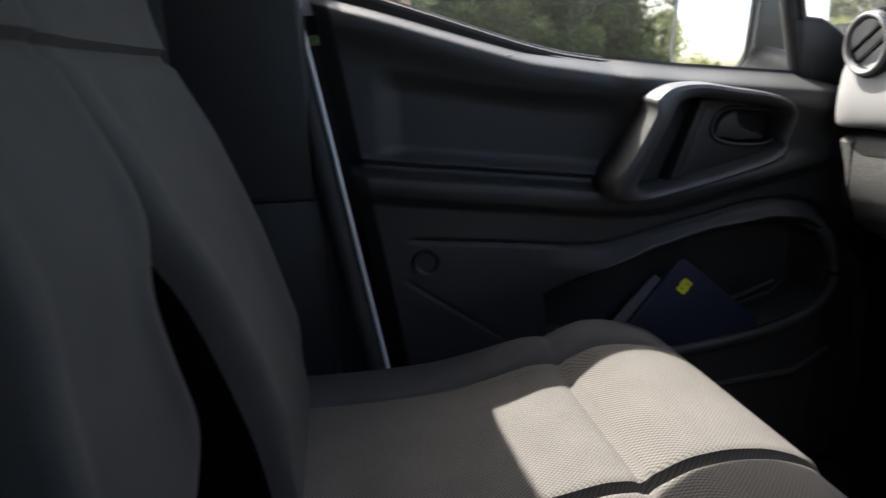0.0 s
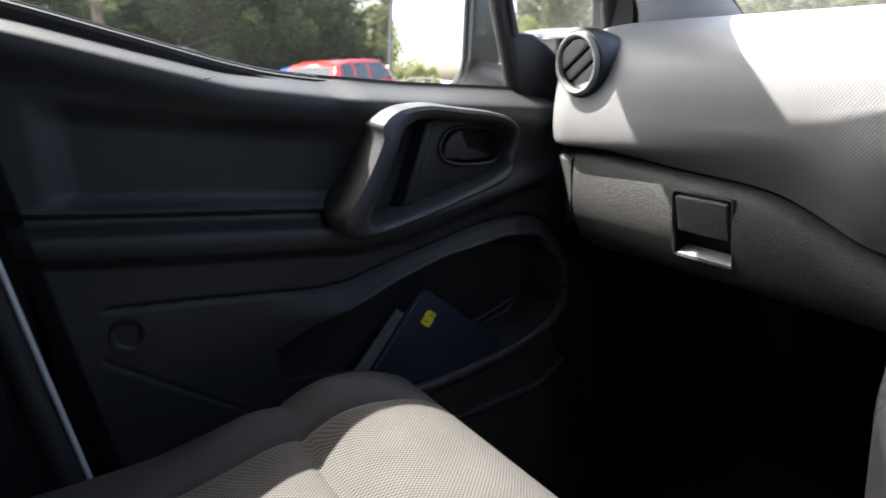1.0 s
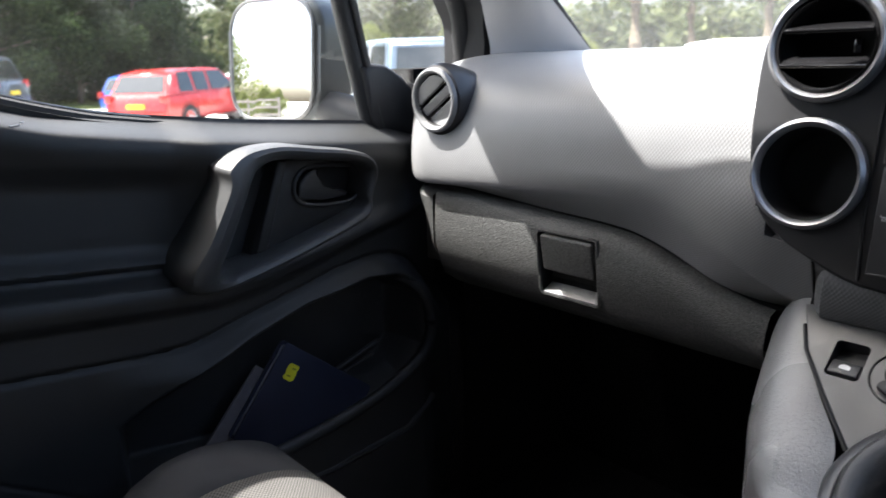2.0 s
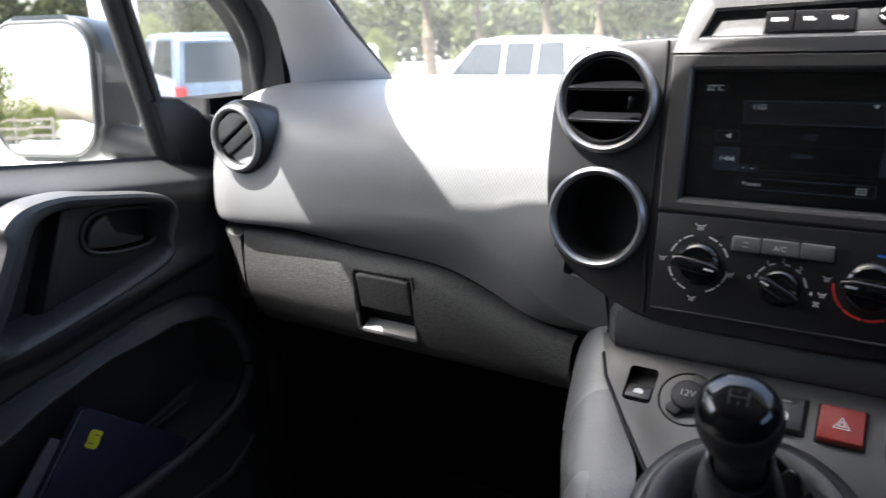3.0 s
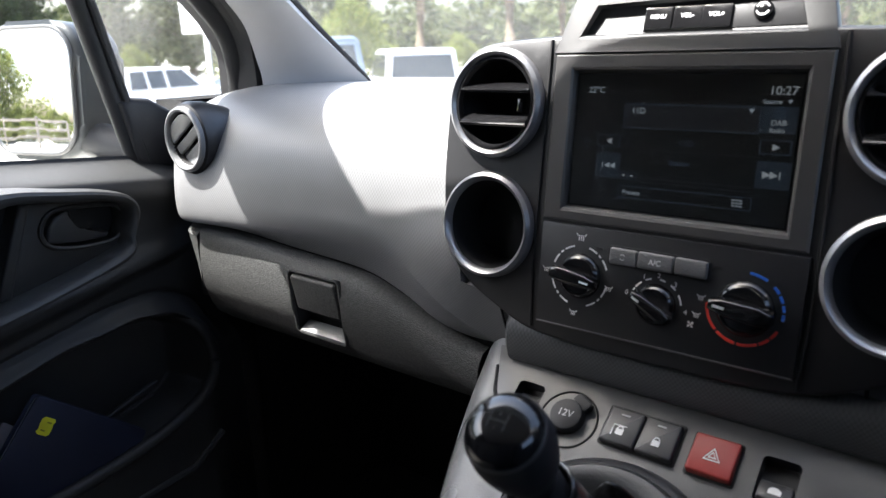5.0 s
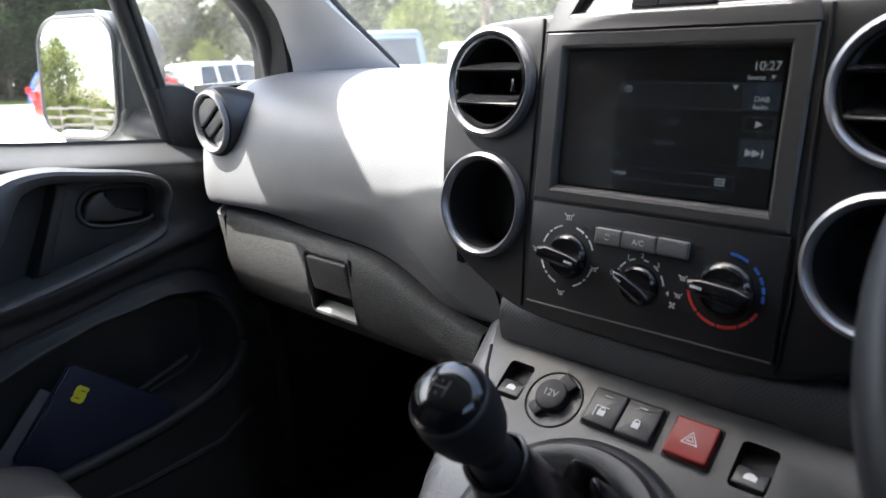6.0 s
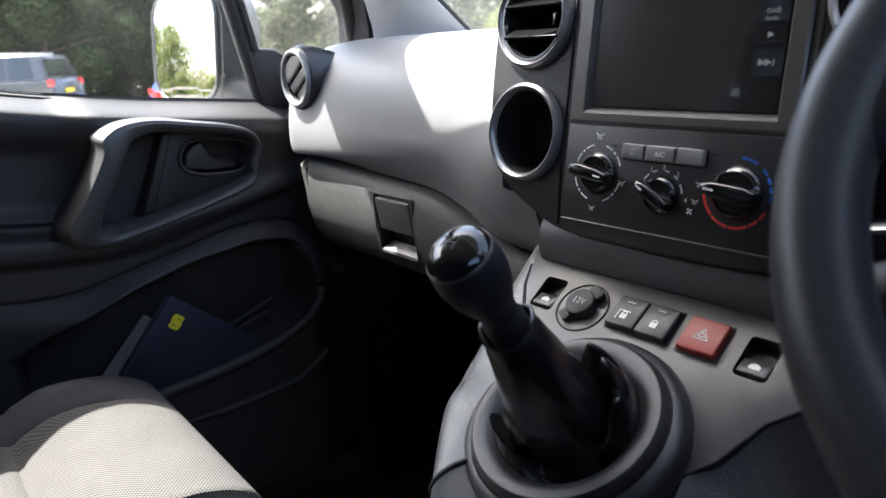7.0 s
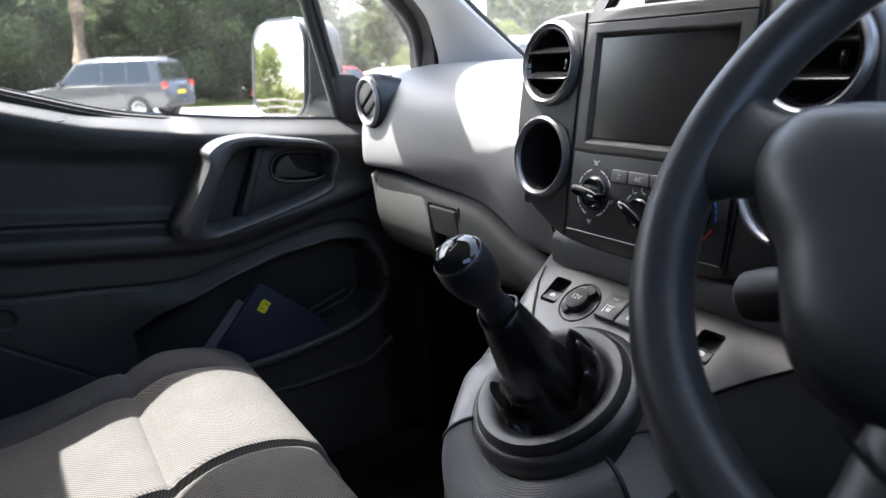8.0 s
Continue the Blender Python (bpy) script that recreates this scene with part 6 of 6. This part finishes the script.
def car(name, label, paint, length, width, height, kind, m, tail_mat=TAIL):
    """A parked car; its front points along +x of its own axes."""
    c = thing(name, label, "car", group="parked cars")
    L, W, H = length, width / 2, height
    sill, beltz = 0.28, H * (0.60 if kind != "van" else 0.56)
    if kind == "hatch":
        roof = [(-L * 0.47, beltz), (-L * 0.40, H * 0.93), (-L * 0.28, H * 0.99), (-L * 0.05, H), (L * 0.08, H * 0.97), (L * 0.27, beltz + 0.03)]
        low = [(-L * 0.5, 0.42), (-L * 0.495, beltz * 0.85), (-L * 0.47, beltz), (L * 0.27, beltz + 0.02), (L * 0.43, beltz * 0.9), (L * 0.49, beltz * 0.70), (L * 0.5, 0.38), (L * 0.47, sill), (-L * 0.47, sill)]
    elif kind == "suv":
        roof = [(-L * 0.475, beltz), (-L * 0.43, H * 0.95), (-L * 0.38, H * 0.99), (0.0, H), (L * 0.10, H * 0.97), (L * 0.24, beltz + 0.02)]
        low = [(-L * 0.5, 0.5), (-L * 0.495, beltz * 0.9), (-L * 0.475, beltz), (L * 0.24, beltz + 0.01), (L * 0.45, beltz * 0.93), (L * 0.49, beltz * 0.75), (L * 0.5, 0.45), (L * 0.47, 0.34), (-L * 0.47, 0.34)]
    else:
        roof = [(-L * 0.485, beltz), (-L * 0.465, H * 0.96), (-L * 0.44, H * 0.99), (L * 0.02, H), (L * 0.12, H * 0.96), (L * 0.30, beltz + 0.04)]
        low = [(-L * 0.5, 0.45), (-L * 0.495, beltz * 0.9), (-L * 0.485, beltz), (L * 0.30, beltz + 0.03), (L * 0.44, beltz * 0.88), (L * 0.49, beltz * 0.68), (L * 0.5, 0.4), (L * 0.47, sill), (-L * 0.47, sill)]
    up = Matrix(((1, 0, 0, 0), (0, 0, -1, 0), (0, 1, 0, 0), (0, 0, 0, 1)))
    part("body", prism(low, -W, W, 0.07, up, 3, True), paint, c)
    inset = 0.16 if kind != "van" else 0.10
    n = len(roof)
    verts, faces = [], []
    for s in (-1, 1):
        for x, z in roof:
            k = (z - beltz) / (H - beltz)
            verts.append((x, s * (W - 0.03 - inset * max(0, k)), z))
    for i in range(n - 1):
        faces.append((i, i + 1, n + i + 1, n + i))
    faces += [tuple(range(n)), tuple(range(n, 2 * n))]
    cab = finish("cabin", verts, faces, paint, c, angle=30)
    bmx = bmesh.new()
    bmx.from_mesh(cab.data)
    bmesh.ops.bevel(bmx, geom=list(bmx.edges), offset=0.04, segments=2, affect="EDGES")
    bmx.to_mesh(cab.data)
    bmx.free()
    # side windows
    xs0, xs1 = roof[1][0] + 0.12, roof[-2][0]
    cuts = [xs0, xs0 + (xs1 - xs0) * 0.33, xs0 + (xs1 - xs0) * 0.66, xs1 + 0.02]
    for s in (-1, 1):
        for a, b in zip(cuts, cuts[1:]):
            front = 0.30 * L * 0.5 if b == cuts[-1] else 0
            quad = []
            for x, f in ((a + 0.05, 0.08), (b - 0.04 + front * 0.75, 0.08), (b - 0.04, 0.86), (a + 0.05 + (0.10 if a == cuts[0] else 0), 0.86)):
                quad.append((x, s * (W - 0.03 - inset * f + 0.012), beltz + (H - beltz) * f))
            back = [(x, y - s * 0.03, z) for x, y, z in quad]
            finish("side_window", quad + back, [(0, 1, 2, 3), (4, 5, 6, 7)] + [(i, (i + 1) % 4, 4 + (i + 1) % 4, 4 + i) for i in range(4)], CAR_GLASS, c, smooth=False)
    # rear window and windscreen
    for (p, q, f0, f1, name_, push) in ((roof[0], roof[1], 0.12, 0.88, "rear_window", -0.012), (roof[-1], roof[-2], 0.08, 0.92, "front_window", 0.012)):
        quad = []
        for f, s in ((f0, -1), (f0, 1), (f1, 1), (f1, -1)):
            x, z = p[0] + (q[0] - p[0]) * f, p[1] + (q[1] - p[1]) * f
            k = (z - beltz) / (H - beltz)
            quad.append((x + push, s * (W - 0.15 - inset * k), z + 0.008))
        back = [(x - push * 2, y, z - 0.02) for x, y, z in quad]
        finish(name_, quad + back, [(0, 1, 2, 3), (4, 5, 6, 7)] + [(i, (i + 1) % 4, 4 + (i + 1) % 4, 4 + i) for i in range(4)], CAR_GLASS, c, smooth=False)
    rw = 0.31 if kind != "suv" else 0.36
    for x in (-L * 0.30, L * 0.315):
        for s in (-1, 1):
            wm = Matrix.Translation((x, s * (W - 0.10), rw)) @ Matrix.Rotation(radians(90 * s), 4, "X") @ Matrix.Rotation(math.pi, 4, "X")
            w = part("wheel", lathe([(rw * 0.62, 0.11), (rw * 0.68, 0.125), (rw * 0.94, 0.125), (rw, 0.10), (rw, -0.10), (rw * 0.9, -0.11)], 28, wm), TYRE, c)
            part("rim", merge(lathe([(0.0, 0.105), (rw * 0.18, 0.11), (rw * 0.2, 0.09), (rw * 0.5, 0.085), (rw * 0.62, 0.115)], 20, wm)), RIM, w)
            part("arch", lathe([(rw * 1.0, 0.06), (rw * 1.16, 0.112), (rw * 1.18, 0.09)], 28, wm), BLACK, c)
    for s in (-1, 1):
        tall = 0.34 if kind == "van" else 0.2
        part("tail_lamp", box(0.14, 0.20 if kind != "van" else 0.16, tall, 0.03, Matrix.Translation((-L * 0.485, s * (W - 0.09), beltz - tall * 0.4))), tail_mat, c, "red tail lamp")
        part("headlamp", box(0.26, 0.26, 0.14, 0.04, Matrix.Translation((L * 0.435, s * (W - 0.13), beltz * 0.80))), LAMP, c)
        part("mirror", box(0.10, 0.18, 0.13, 0.03, Matrix.Translation((L * 0.20, s * (W + 0.08), beltz + 0.06))), paint, c)
    part("number_plate", box(0.02, 0.52, 0.11, 0.004, Matrix.Translation((-L * 0.502, 0, beltz * 0.72 if kind == "suv" else 0.62))), PLATE, c, "yellow rear number plate")
    part("bumper", box(0.14, width * 0.94, 0.22, 0.05, Matrix.Translation((-L * 0.485, 0, 0.46))), BLACK if kind != "hatch" else paint, c)
    if kind == "suv":
        for s in (-1, 1):
            part("roof_rail", tube([(-L * 0.36, s * (W - 0.24), H + 0.01), (-L * 0.1, s * (W - 0.24), H + 0.05), (L * 0.06, s * (W - 0.24), H)], 0.02, 6), RIM, c)
    c.matrix_world = m
    return c


def paint(name, col, metal=0.0):
    return material(name, col, 0.28, metal=metal, coat=0.6, mottle=(2, 0.04))


def car_at(az, dist, heading):
    """heading: degrees from +x, counter-clockwise, of the car's nose."""
    return place(az, dist, heading)


car("parked_car", "dark grey off-road car with roof rails, parked on gravel", paint("dark grey metallic paint", (0.065, 0.067, 0.072), 0.3), 4.7, 1.95, 1.82, "suv", car_at(7.1, 25.0, 233))
car("parked_car", "bright red hatchback parked in front of trees", paint("red paint", (0.50, 0.025, 0.02)), 4.1, 1.78, 1.46, "hatch", car_at(23.1, 20.3, 119))
car("parked_car", "bright blue hatchback parked by the trees", paint("blue paint", (0.02, 0.10, 0.42)), 4.0, 1.75, 1.45, "hatch", car_at(20.9, 29.0, 122))
car("parked_car", "pale blue people carrier seen from behind", paint("pale blue paint", (0.17, 0.22, 0.28), 0.2), 4.4, 1.82, 1.80, "van", car_at(39.4, 13.5, 153))
car("parked_car", "white van parked beyond the windscreen", paint("white paint", (0.75, 0.76, 0.77)), 4.4, 1.85, 1.85, "van", car_at(49.0, 19.5, 140))
car("parked_car", "white hatchback in blinding sunlight", paint("white car paint", (0.75, 0.75, 0.75)), 4.2, 1.8, 1.48, "hatch", car_at(30.3, 22.0, 100))
car("parked_car", "white car glaring in the sun ahead of the bonnet", paint("bright white paint", (0.78, 0.78, 0.78)), 4.4, 1.8, 1.74, "hatch", car_at(63.0, 13.5, 170))
# sign on a post
sign = thing("sign", "white sign board on a pale post", "sign")
part("post", tube([(0, 0, 0), (0, 0, 2.4)], 0.045, 10), SIGN, sign)
part("board", box(0.85, 0.03, 0.62, 0.01, Matrix.Translation((0, -0.06, 2.25))), SIGN, sign)
sign.matrix_world = place(34.2, 14.5, 30)

# fence and bushes behind, seen in the mirror
fence = thing("fence", "weathered timber post and rail fence", "fence")
for k in range(8):
    part("post", box(0.10, 0.10, 1.25, 0.01, Matrix.Translation((0, 1.8 * k - 11.7, 0.6))), TIMBER, fence)
    for h in (0.45, 0.78, 1.10):
        part("rail", box(0.04, 1.8, 0.10, 0.01, Matrix.Translation((0.06, 1.8 * k - 10.8, h))), TIMBER, fence)
fence.matrix_world = Matrix.Translation((-15.9, -4.6, 0)) @ Matrix.Rotation(radians(54), 4, "Z")
for k in range(9):
    az = radians(42 + 3.0 * k)
    d = 18.5 + 1.2 * math.sin(k * 2.3)
    x, y = -0.985 - d * math.cos(az), 0.58 - d * math.sin(az)
    sc = 0.46 + 0.08 * math.sin(k * 1.9)
    ob = copy_thing(shrub, Matrix.Translation((x, y, 0)))
    ob.matrix_world = Matrix.Translation((x, y, 0)) @ Matrix.Rotation(radians(70 * k), 4, "Z") @ Matrix.Diagonal((sc, sc, sc * 0.8, 1))
for x, y, rot, sc in ((-15.6, -16.8, 40, 1.2), (-18.8, -16.2, 100, 1.15)):
    ob = copy_thing(shrub, Matrix.Translation((x, y, 0)))
    ob.matrix_world = Matrix.Translation((x, y, 0)) @ Matrix.Rotation(radians(rot), 4, "Z") @ Matrix.Diagonal((sc * 1.6, sc * 1.6, sc, 1))
    tagged(ob, "round green tree behind a timber fence", "tree")
